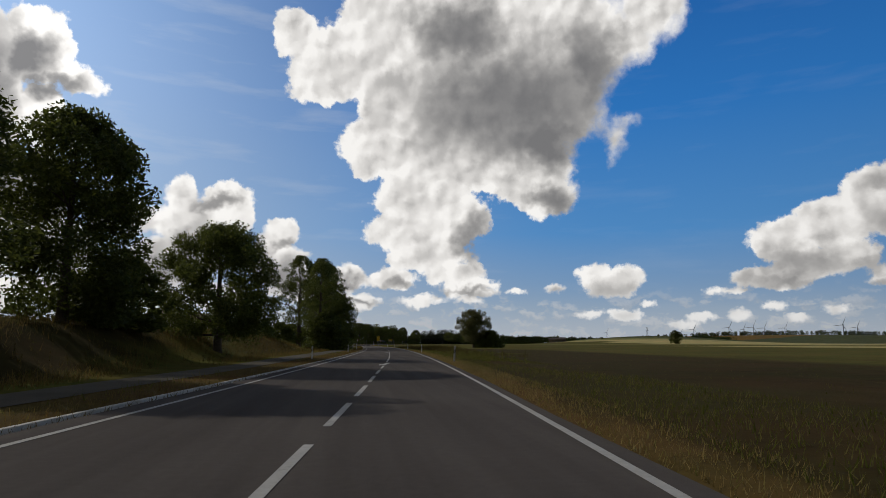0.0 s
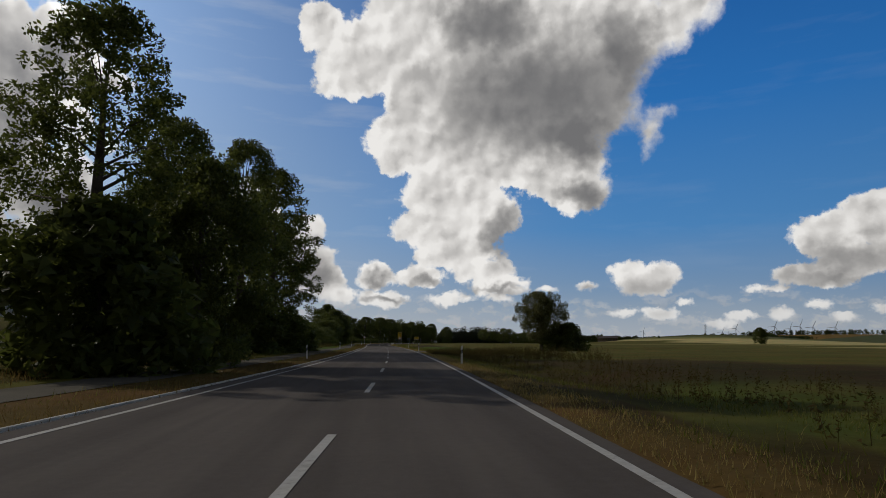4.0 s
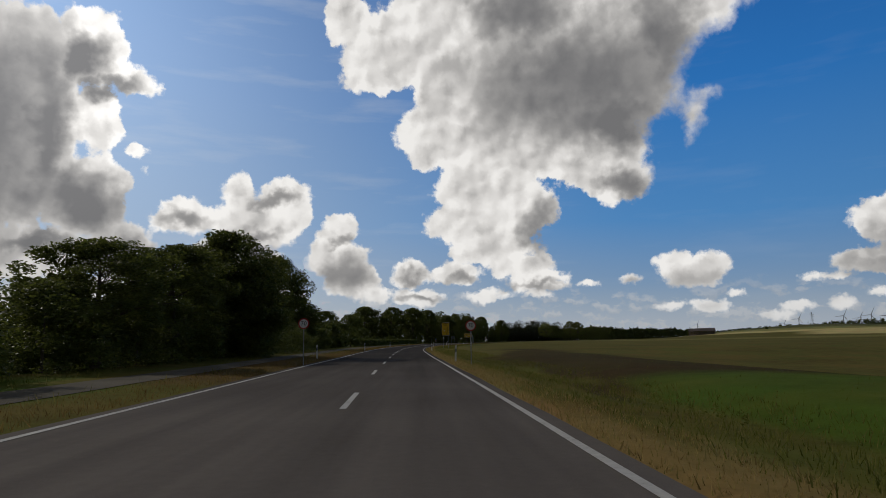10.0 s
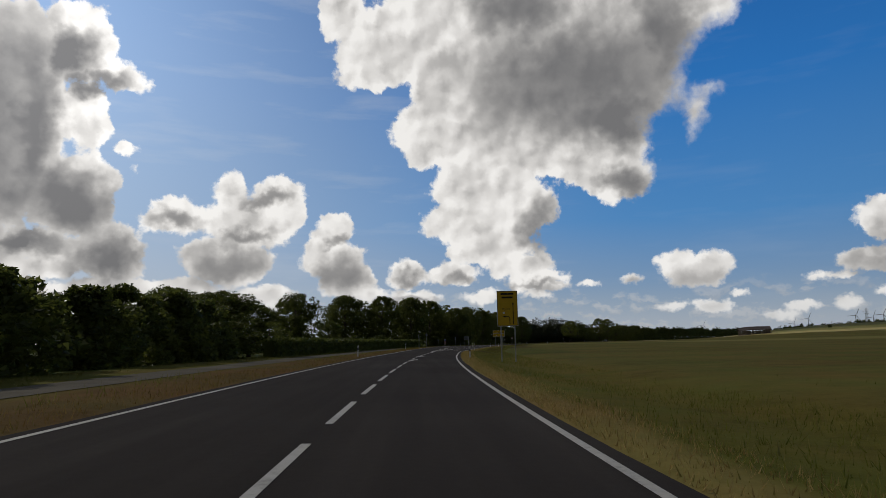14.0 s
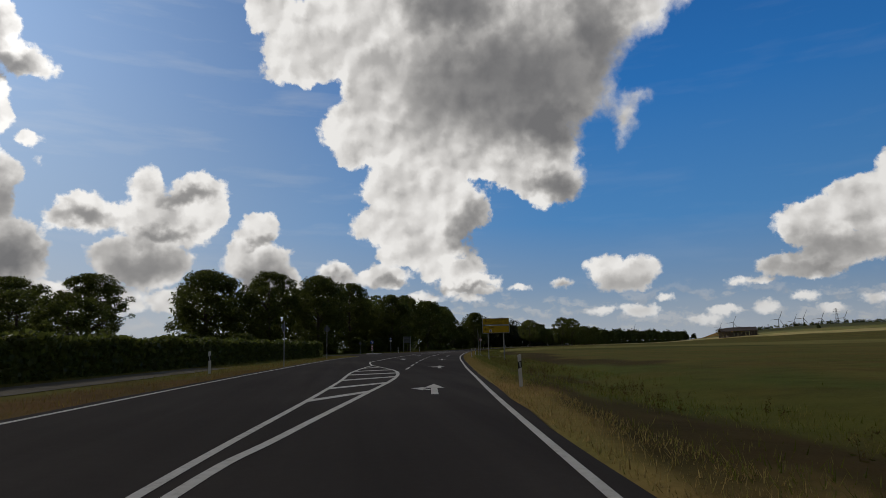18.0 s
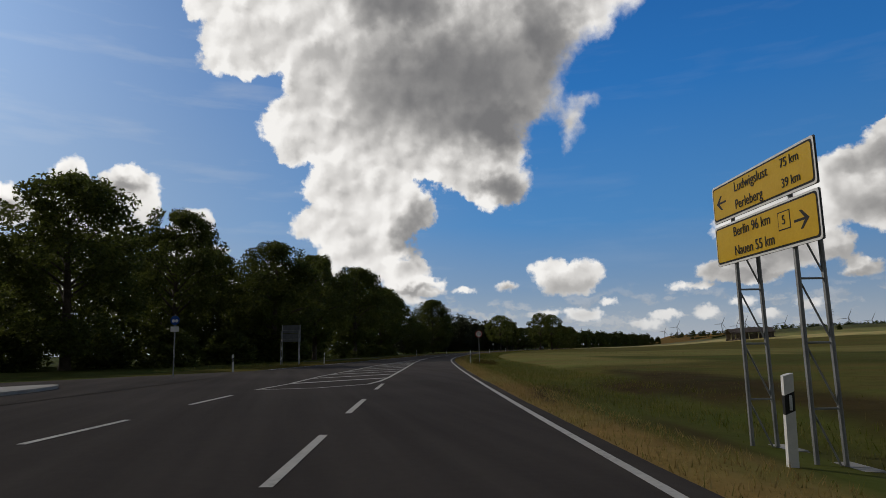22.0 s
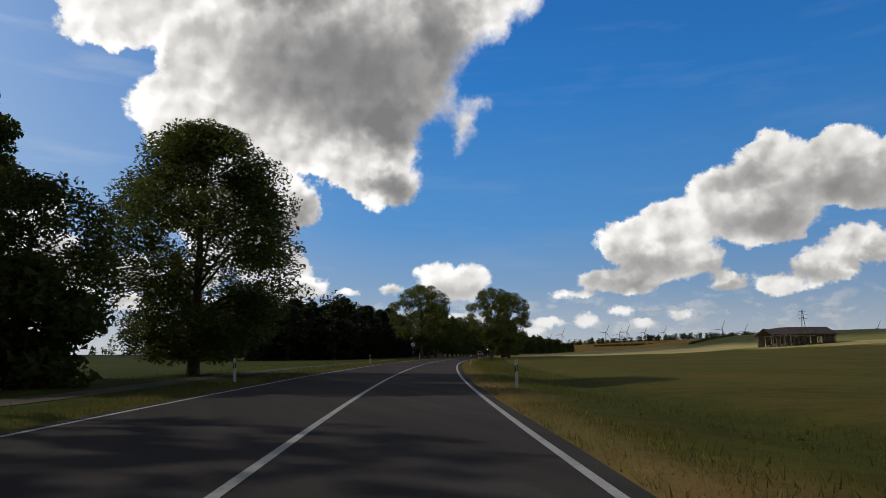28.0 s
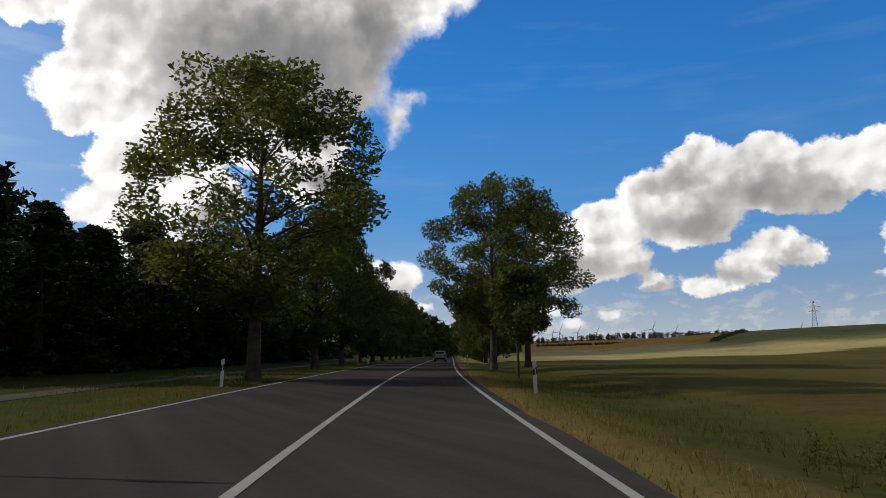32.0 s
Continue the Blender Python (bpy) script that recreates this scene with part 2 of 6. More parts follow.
def at_road(s, d, up=0.0, turn=0.0):
    """A pose on the ground beside the road whose y axis runs along it."""
    x, y, z = on(s, d, up)
    return pose(x, y, z, 0, 0, -heading_at(s) + turn)


# ---------------------------------------------------------------- road lines in metres along and across
def right_edge(s):
    return np.interp(s, (6, 55, 92, 152, 177, 201, 225, 249, 272, 296, 319, 343, 380, 413, 436, 459, 483, 506, 529, 553, 577, 601, 640, 675, 700, 737, 775),
                     (2.26, 2.33, 2.27, 2.15, 2.29, 2.41, 2.32, 2.06, 1.99, 2.01, 2.14, 2.08, 2.06, 2.0, 1.65, 2.15, 2.38, 2.32, 2.26, 2.22, 2.19, 2.01, 1.9, 1.82, 1.73, 1.72, 1.96))


def left_edge(s):
    return np.interp(s, (9, 33, 83, 180, 204, 228, 252, 276, 299, 346, 380, 417, 442, 468, 495, 515, 530, 545, 568, 574, 586, 593, 616, 640, 679, 705, 742, 779),
                     (-5.05, -5.14, -5.17, -5.15, -5.11, -5.06, -5.3, -5.46, -5.33, -5.37, -5.5, -5.86, -6.93, -8.35, -9.9, -10.2, -9.9, -10.2, -10.4, -9.7, -8.7, -7.9, -6.5, -6.3, -6.36, -6.57, -6.55, -6.13))


def centre_line(s):
    return np.interp(s, (6, 31, 57, 84, 110, 160, 184, 207, 232, 256, 272, 296, 322, 343, 380, 415, 470, 495, 530, 553, 577, 601, 640, 675, 700, 738, 775),
                     (-1.27, -1.29, -1.14, -1.2, -1.05, -1.19, -1.08, -1.03, -1.23, -1.34, -1.54, -1.48, -1.33, -1.42, -1.47, -1.65, -1.2, -1.34, -1.42, -1.48, -1.46, -1.58, -1.73, -1.8, -1.93, -2.0, -1.67))


def sd_strip(name, ss, inner, outer, mat, up=0.0, cols=1, wobble=0.0):
    """A ribbon of ground between two across-values, following the land."""
    verts, faces = [], []
    rng = np.random.default_rng(len(name))
    for s in ss:
        a, b = float(inner(s)), float(outer(s))
        for k in range(cols + 1):
            w = rng.normal(0, wobble) if wobble and k in (0, cols) else 0
            verts.append(on(s, a + (b - a) * k / cols + w, up))
    for i in range(len(ss) - 1):
        for k in range(cols):
            p = i * (cols + 1) + k
            faces.append((p, p + 1, p + cols + 2, p + cols + 1))
    return mesh_from(name, verts, faces, mat)


# ---------------------------------------------------------------- ground: one sheet to the horizon
def cover_at(s, d, re, x, y):
    """Which cover grows s metres along and d metres across, with wandering borders."""
    j = d + 1.3 * math.sin(s * 0.13) + 0.9 * math.sin(s * 0.37 + 0.8 * d)
    w = s + 5.0 * math.sin(d * 0.21 + 1.0) + 3.0 * math.sin(d * 0.53)
    if d > 0:                                  # field side
        if d < re + 1.0 + 0.35 * math.sin(s * 0.31) + 0.25 * math.sin(s * 0.83):
            return FALLOW if 160 < s < 182 and d > re + 0.5 else (DRY if s > 140 else BROWN)
        if w > float(np.interp(d, (0, 17, 41, 60, 85, 101, 150, 300), (864, 865, 895, 892, 891, 868, 845, 830))):      # mown strip, then the ripe field and grassland of the rise
            if w < float(np.interp(d, (0, 55, 61, 67, 90, 96, 105, 150), (1480, 1480, 1154, 1070, 985, 945, 920, 885))):
                return STUBBLE
            return WHEAT if d < 95 + 0.62 * (s - 1005) else PASTURE
        if 78 < w < 118 and 6.5 < j < 14:
            return SOFT
        if w < 145:
            return FALLOW if j < 30 else CROP
        if w < 181:
            return FALLOW if j < 11 else VERGE
        if 196 < w < 266 and (5 < d < 9 or j < 24):
            return LUSH if d > 7 else VERGE
        if (266 < w < 308 and 6.2 < j < 23) or (300 < w < 335 and 11 < j < 18):
            return FALLOW
        if 405 < w < 468:
            return FALLOW if j < 6.4 else (SOFT if j < 15 else CROP)
        if w < 556 and w > 468:
            return FALLOW if 4.2 < j < 5.4 or 8.5 < j < 13 else (SOFT if j < 8.5 else CROP)
        if d < 8.5:
            return VERGE if j < 5.2 or s < 560 else SOFT
        if 480 < w < 600 and 20 < j < 60:
            return SOFT
        # a paler crop colour on one stretch past the junction
        if 566 < w < 668 and d > 8.5:
            return PALER_CROP
        return STUBBLE if d > 205 + 28 * math.sin(s * 0.013) + 14 * math.sin(s * 0.037 + 1) else CROP
    if s < 150 and d < -12.5:                  # wooded side
        return MEADOW if d < -60 else (FALLOW if math.sin(s * 0.11 + d * 0.5) > 0.2 else VERGE)
    if 186 < w < 262 and d > -24:
        return VERGE if d > -8 else LUSH
    if d > -9.6 and s < 540:
        return BROWN
    if s > 600:
        return SOFT if d > -8.5 else MEADOW
    return VERGE if d > -16 or s < 160 else MEADOW


def build_ground():
    ss = np.concatenate([[-4000, -2500, -1500, -900, -500, -300, -200], np.arange(-150, 1000, 4.0), np.arange(1012, 1800, 28.0), [1900, 2100, 2400, 2800, 3400, 4300]])
    near = np.array([-130, -110, -90, -75, -60, -48, -38, -30, -25, -21.5, -20, -18.5, -17, -15.5, -14, -13, -12, -11.2, -10, -8.6, -7.8, -6.9])
    mid = np.array([0.003, 0.2, 0.4, 0.6, 0.8, 0.997])
    far = np.array([4.4, 4.8, 5.3, 5.8, 6.5, 7.2, 8.0, 9.0, 10, 11.5, 13, 15, 17, 20, 23, 27, 32, 38, 45, 52, 60, 70, 80, 92, 105, 120, 135, 152, 170, 190, 210, 235, 260])
    out_l = np.array([-4300, -3000, -2000, -1300, -850, -550, -350, -230, -170])
    out_r = np.concatenate([np.arange(285, 640, 25.0), [680, 730, 790, 860, 950, 1060, 1200, 1500, 2000, 3000, 4300]])
    verts, faces, tints, cols = [], [], [], 0
    for s in ss:
        sc = float(np.clip(s, -150, 1000))
        le, re = float(left_edge(sc)) - 0.3, float(right_edge(sc)) + 0.3
        grow = max(0.0, -le - 5.9)
        nd = np.where(near > -13.5, np.minimum(near - grow, le - 0.15 - 0.25 * (near + 6.9) * -1), near - grow * 0.2)
        nd = np.minimum.accumulate(nd[::-1])[::-1]
        ds = np.concatenate([out_l, nd, le + (re - le) * mid, [re + 0.35, re + 0.8, re + 1.25], far, out_r])
        cols = len(ds)
        ax, ay, a = line_at(s)
        base = np.clip(ds, -260, 260)
        x = ax + base * math.cos(a) + (ds - base) * math.cos(0.2)
        y = ay - base * math.sin(a) - (ds - base) * math.sin(0.2)
        z = road_z(s, base) + hill_z(x, y, ds) - np.where((ds > le) & (ds < re), 0.1, 0.0)
        for k, d in enumerate(ds):
            verts.append((float(x[k]), float(y[k]), float(z[k])))
            tints += [*cover_at(float(s), float(d), re, float(x[k]), float(y[k])), 1.0]
    for i in range(len(ss) - 1):
        for k in range(cols - 1):
            p = i * cols + k
            faces.append((p, p + 1, p + cols + 1, p + cols))
    me = mesh_from("ground", verts, faces, LAND, smooth=True)
    me.color_attributes.new("cover", "FLOAT_COLOR", "POINT").data.foreach_set("color", np.asarray(tints, np.float32))
    return put("ground", me, label="flat farmland with dry verges, crop field and meadow", category="ground", kind="stuff")


build_ground()
ROAD_S = np.arange(-120, 1000, 3.0)
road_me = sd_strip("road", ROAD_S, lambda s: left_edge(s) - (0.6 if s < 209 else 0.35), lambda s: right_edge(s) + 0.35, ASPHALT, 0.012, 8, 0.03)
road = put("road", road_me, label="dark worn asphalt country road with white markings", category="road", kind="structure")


def stripe(name, pts, width=0.12, up=0.018, parent=road):
    """Painted band along (s, d) points."""
    pts = [np.array(p, float) for p in pts]
    verts, faces = [], []
    for i, p in enumerate(pts):
        q = pts[min(i + 1, len(pts) - 1)] - pts[max(i - 1, 0)]
        q = q / np.linalg.norm(q)
        nrm = np.array((-q[1], q[0])) * width / 2
        verts += [on(*(p + nrm), up), on(*(p - nrm), up)]
    for i in range(len(pts) - 1):
        faces.append((2 * i, 2 * i + 1, 2 * i + 3, 2 * i + 2))
    return put(name, mesh_from(name, verts, faces, PAINT), parent)


def patch(name, pts, up=0.018, parent=road, mat=None):
    return put(name, mesh_from(name, [on(s, d, up) for s, d in pts], [tuple(range(len(pts)))], mat or PAINT), parent)


def curve(table, n=6):
    """The same points joined by a smooth curve."""
    p = [np.array(q, float) for q in table]
    p = [2 * p[0] - p[1]] + p + [2 * p[-1] - p[-2]]
    out = []
    for a, b, c, d in zip(p, p[1:], p[2:], p[3:]):
        for k in range(n):
            t = k / n
            out.append(tuple(0.5 * (2 * b + (c - a) * t + (2 * a - 5 * b + 4 * c - d) * t * t + (3 * b - a - 3 * c + d) * t ** 3)))
    return tuple(out) + (tuple(p[-2]),)


def along(fn, a, b, step=3.0):
    return [(s, float(fn(s))) for s in np.append(np.arange(a, b - 0.1, step), b)]


stripe("edge_line", along(right_edge, -110, 990), 0.13)
stripe("edge_line", along(left_edge, -110, 512), 0.13)
stripe("edge_line", along(left_edge, 567, 990), 0.13)


def dash(s, length=4.0, fn=centre_line, width=0.13):
    stripe("centre_dash", [(s, float(fn(s))), (s + length, float(fn(s + length)))], width)


for k in range(-14, 16):                   # close dashes near the start
    s0 = 10.5 + 5.85 * k
    if not (36 < s0 < 42 or 88 < s0 < 99):
        dash(s0)
for s0 in (103.7, 115.3, 126.8, 138.2, 149.4, 160.6, 172.2, 183.8, 195.4, 206.9, 219.2, 231.8, 243.8, 255.9, 269.2, 281.8, 295.1, 307.1):
    dash(s0)                               # wide gaps
for s0 in (327.6, 333.4, 341.6, 347.7, 353.8, 359.8, 365.9, 372.0, 378.0, 390, 396.0, 403.2, 409.3, 415.3):
    dash(s0)
for s0, n in ((467.5, 4), (474.0, 4), (481.0, 3.8), (488.2, 3.8), (495.0, 3.6), (501.9, 3.8), (508.6, 3.6), (530.0, 3.8), (537.2, 3.8), (545.2, 3.6)):
    dash(s0, n)
stripe("worn_mark", [(184.9, -3.95), (185.5, -3.4)], 0.18)
stripe("lane_line", along(centre_line, 515.5, 526.5), 0.16)
stripe("centre_line", along(centre_line, 598, 985), 0.14)


def arrow_ahead(s, d, n=5.2):
    patch("arrow", [(s, d - 0.12), (s, d + 0.12), (s + n * 0.56, d + 0.12), (s + n * 0.56, d + 0.42), (s + n, d), (s + n * 0.56, d - 0.42), (s + n * 0.56, d - 0.12)])


def arrow_left(s, d, n=5.0):
    patch("turn_arrow", [(s, d + 0.05), (s, d + 0.28), (s + n * 0.68, d + 0.28), (s + n * 0.78, d - 0.1), (s + n * 0.94, d - 0.1), (s + n * 0.72, d - 0.75),
                         (s + n * 0.5, d - 0.1), (s + n * 0.62, d - 0.1), (s + n * 0.56, d + 0.05)])


def arrow_both(s, d, n=5.0):
    patch("arrow", [(s, d - 0.1), (s, d + 0.1), (s + n * 0.55, d + 0.1), (s + n * 0.55, d + 0.32), (s + n, d), (s + n * 0.55, d - 0.32), (s + n * 0.55, d - 0.1)])
    patch("arrow", [(s + n * 0.32, d - 0.11), (s + n * 0.42, d - 0.11), (s + n * 0.5, d - 0.32), (s + n * 0.62, d - 0.32), (s + n * 0.5, d - 0.7), (s + n * 0.32, d - 0.32), (s + n * 0.4, d - 0.32)])


def merge_arrow(s, d, way=1, n=5.0):
    """Slanted warning arrow on the centre line; way -1 is meant for the other direction."""
    q = [(0, -0.13), (0, 0.13), (0.62, 0.32), (0.56, 0.5), (1.0, 0.5), (0.82, -0.05), (0.76, 0.12)]
    patch("merge_arrow", [(s + (u * n if way > 0 else n - u * n), d + v * way) for u, v in (q if way > 0 else q)])


merge_arrow(38.6, -1.05, -1)
merge_arrow(91.7, -1.2, -1)
merge_arrow(321.4, -1.5, 1)
merge_arrow(384.0, -1.5, 1)
merge_arrow(397.5, -1.6, 1)
arrow_both(448.4, 0.33)
arrow_both(470.0, 0.62)
arrow_ahead(493.0, 0.55)
arrow_ahead(515.2, 0.55)
arrow_left(494.0, -3.35)
arrow_left(516.6, -3.3)
# first hatched island
ISL_L = ((424, -1.8), (436, -2.42), (446, -2.7), (455, -3.1), (464, -3.72), (475, -3.9))
ISL_R = ((424, -1.62), (436, -2.12), (440, -1.98), (448, -1.58), (456, -1.25), (462, -1.35), (466.5, -1.85), (470.5, -2.75), (475, -3.85))
ISL_L, ISL_R = curve(ISL_L), curve(ISL_R)
stripe("island_line", ISL_L, 0.13)
stripe("island_line", ISL_R, 0.15)


def between(table, s):
    return float(np.interp(s, [p[0] for p in table], [p[1] for p in table]))


for s0 in (446.2, 450.8, 455.6, 460.3, 464.6, 469.2):
    s1 = s0 + 3.4 if s0 < 460 else s0 + 2.6
    patch("island_bar", [(s0 - 0.5, between(ISL_L, s0)), (s0 + 0.42, between(ISL_L, s0)), (s1 + 0.42, between(ISL_R, s1)), (s1 - 0.55, between(ISL_R, s1))])
# turning lane's left border and its end
TURN_L = ((475, -3.9), (480, -4.6), (485, -5.1), (500, -5.0), (514, -5.02), (528.4, -4.8))
stripe("lane_line", TURN_L, 0.14)
for k in range(5):
    stripe("yield_dash", [(528.4, -4.75 + k * 0.72), (528.0, -4.27 + k * 0.72)], 0.3)
for s0 in (533.0, 539.6):
    stripe("centre_dash", [(s0, -5.4), (s0 + 3.2, -5.35)], 0.13)
# second hatched island
IS2_L = ((545.4, -5.32), (549.2, -5.02), (556, -5.0), (562, -4.7), (568, -4.42), (578, -4.1), (587, -3.33), (597, -2.48), (603, -2.08), (612, -1.63))
IS2_R = ((545.4, -5.32), (546.3, -3.5), (548.5, -2.0), (551, -1.72), (554.5, -1.58), (568, -1.42), (577, -1.4), (590, -1.53), (601, -1.6), (612, -1.6))
stripe("island_line", IS2_L, 0.14)
stripe("island_line", IS2_R, 0.15)
for k in range(10):
    s0 = 549.3 + 4.55 * k
    s1 = s0 + 4.7 * (between(IS2_R, s0 + 4) - between(IS2_L, s0)) / 3.4
    patch("island_bar", [(s0 - 0.3, between(IS2_L, s0 - 0.3)), (s0 + 0.3, between(IS2_L, s0 + 0.3)), (s1 + 0.32, between(IS2_R, s1)), (s1 - 0.32, between(IS2_R, s1))])
for k in range(12):
    s0 = 517.0 + k * 4.1
    stripe("edge_dash", [(s0, float(left_edge(s0))), (s0 + 2.0, float(left_edge(s0 + 2)))], 0.25)

# ---------------------------------------------------------------- sky
# Heaps of cloud: degrees right of north, degrees up, half width, half height
GREAT = (
    (-3.9, 24.1, 3.66, 2.34), (-6.4, 27.8, 2.55, 2.14), (-0.8, 26.0, 4.64, 3.76), (8.0, 27.5, 11.19, 7.75),
    (19.0, 27.3, 7.84, 5.40), (17.3, 22.3, 7.06, 4.95), (2.6, 17.9, 4.65, 3.13), (7.7, 19.4, 9.00, 4.90),
    (13.2, 17.9, 7.78, 4.42), (18.3, 14.0, 2.69, 2.88), (6.6, 13.5, 5.46, 2.42), (4.9, 10.6, 4.71, 1.95),
    (9.2, 11.4, 3.53, 3.00), (6.9, 8.5, 4.51, 1.85), (9.1, 6.6, 3.01, 1.17), (24.4, 18.4, 0.87, 1.84),
    (25.7, 20.1, 0.82, 0.39), (16.0, 16.0, 4.75, 3.72), (25.6, 27.0, 3.4, 2.6), (28.6, 29.6, 3.4, 3.2),
)
SUNWARD = (
    (-32.3, 17.1, 3.96, 8.98), (-28.1, 23.3, 2.88, 3.34), (-24.4, 21.3, 1.80, 1.49), (-27.2, 17.9, 2.24, 2.56),
    (-27.8, 12.0, 3.74, 3.45), (-25.0, 7.4, 2.96, 2.39), (-30.3, 8.0, 3.16, 1.40), (-29.5, 6.1, 2.85, 1.08),
    (-24.1, 15.8, 0.97, 0.52), (-35.9, 16.0, 4.71, 9.74), (-34.6, 7.2, 4.43, 2.35), (-25.0, 13.1, 1.03, 1.12),
    (-23.3, 14.6, 0.33, 0.52),
)
PAIR = (
    (-20.3, 10.7, 2.71, 1.62), (-15.8, 12.7, 1.54, 1.76), (-12.1, 12.6, 2.53, 1.60), (-14.1, 10.4, 4.39, 2.15),
    (-16.1, 7.2, 3.91, 2.23), (-10.4, 11.3, 0.95, 1.90), (-6.9, 10.0, 1.84, 1.35), (-7.3, 7.7, 2.98, 1.93),
    (-5.9, 5.6, 2.69, 1.93), (-0.9, 6.0, 1.96, 1.27), (3.5, 6.1, 2.56, 1.22), (0.0, 3.8, 2.83, 0.92),
    (5.8, 4.0, 2.24, 0.73), (10.3, 5.0, 2.70, 0.97), (11.9, 5.8, 1.44, 0.58), (-20.1, 4.0, 4.60, 1.62),
    (-24.9, 4.4, 4.65, 1.30), (-12.6, 4.1, 3.20, 1.22), (-3.9, 4.1, 1.45, 0.97), (-30.0, 3.8, 4.19, 1.40),
    (-8.0, 9.2, 1.44, 1.16),
)
BANK = (
    (37.9, 8.6, 3.06, 1.99), (41.4, 9.7, 2.96, 2.23), (45.0, 11.5, 2.76, 2.81), (48.9, 12.7, 3.76, 3.51),
    (47.4, 9.8, 4.64, 2.14), (52.9, 13.1, 3.50, 2.71), (56.5, 12.3, 2.96, 2.69), (54.6, 11.2, 4.75, 1.67),
    (37.5, 5.7, 3.97, 1.14), (42.6, 7.2, 2.02, 1.38), (45.0, 5.2, 1.61, 1.00), (48.5, 5.0, 2.25, 0.79),
    (51.4, 6.1, 2.15, 1.46), (53.3, 7.6, 2.23, 1.53), (55.2, 6.8, 1.50, 1.08), (33.7, 4.7, 2.18, 0.29),
    (39.8, 6.6, 2.72, 1.59), (65.2, 13.9, 3.33, 3.54), (60.8, 13.0, 3.66, 2.33), (64.9, 10.8, 3.98, 1.99),
    (61.0, 7.5, 1.08, 1.92), (62.9, 6.7, 1.65, 1.63), (60.9, 5.2, 1.64, 0.58), (65.9, 7.4, 2.24, 2.36),
)
SMALL = (
    (22.5, 6.1, 1.87, 1.29), (24.8, 5.8, 1.92, 1.41), (23.7, 4.9, 2.40, 0.76), (18.7, 5.2, 0.86, 0.63),
    (15.1, 4.9, 0.97, 0.34), (11.4, 5.0, 1.86, 0.78), (10.6, 4.0, 1.27, 0.49), (21.8, 2.8, 1.30, 0.52),
    (24.8, 2.6, 1.54, 0.65), (27.1, 3.4, 0.71, 0.32), (31.4, 2.3, 1.26, 0.45), (34.3, 2.4, 1.29, 0.66),
    (36.9, 3.1, 0.93, 0.39), (38.7, 2.2, 1.04, 0.42), (29.6, 1.7, 1.29, 0.36), (41.3, 2.7, 0.92, 0.37),
)
# Their thick grey hearts and bases, in the same measures
GREAT_GREY = (
    (14.8, 22.1, 9.21, 4.25), (18.5, 18.8, 5.14, 2.49), (11.1, 9.4, 2.18, 2.17), (22.6, 24.3, 2.72, 3.79),
    (10.0, 28.2, 4.0, 2.6), (18.6, 12.8, 1.84, 1.40),
)
SUNWARD_GREY = (
    (-30.9, 16.5, 2.13, 7.98), (-28.0, 11.3, 3.54, 2.53), (-25.0, 7.0, 2.57, 2.09), (-31.0, 7.9, 3.46, 1.06),
    (-35.3, 16.2, 4.79, 9.81), (-28.3, 22.5, 1.72, 1.39), (-26.2, 20.6, 1.98, 0.90),
)
PAIR_GREY = (
    (-20.3, 10.6, 1.78, 0.72), (-16.1, 6.9, 3.55, 1.86), (-12.6, 12.9, 1.78, 0.66), (-14.6, 9.5, 2.27, 0.66),
    (-6.3, 5.8, 2.21, 1.84), (-7.0, 9.5, 1.06, 0.58), (-0.7, 5.5, 1.47, 0.68), (3.7, 5.5, 1.96, 0.59),
    (10.3, 4.5, 2.12, 0.48), (0.3, 3.5, 2.15, 0.39),
)
BANK_GREY = (
    (48.6, 9.3, 4.06, 1.77), (53.1, 11.0, 4.14, 1.70), (57.4, 10.3, 2.40, 1.62), (38.5, 7.1, 3.67, 1.42),
    (38.4, 5.3, 3.66, 0.85), (44.3, 6.4, 1.72, 0.91), (45.0, 4.8, 1.52, 0.63), (50.3, 5.2, 2.34, 1.04),
    (53.9, 6.5, 2.19, 0.76), (46.8, 12.6, 2.11, 1.34),
)
SMALL_GREY = (
    (23.8, 4.8, 2.76, 0.85), (18.6, 4.9, 0.72, 0.39), (11.3, 4.6, 1.66, 0.49),
)


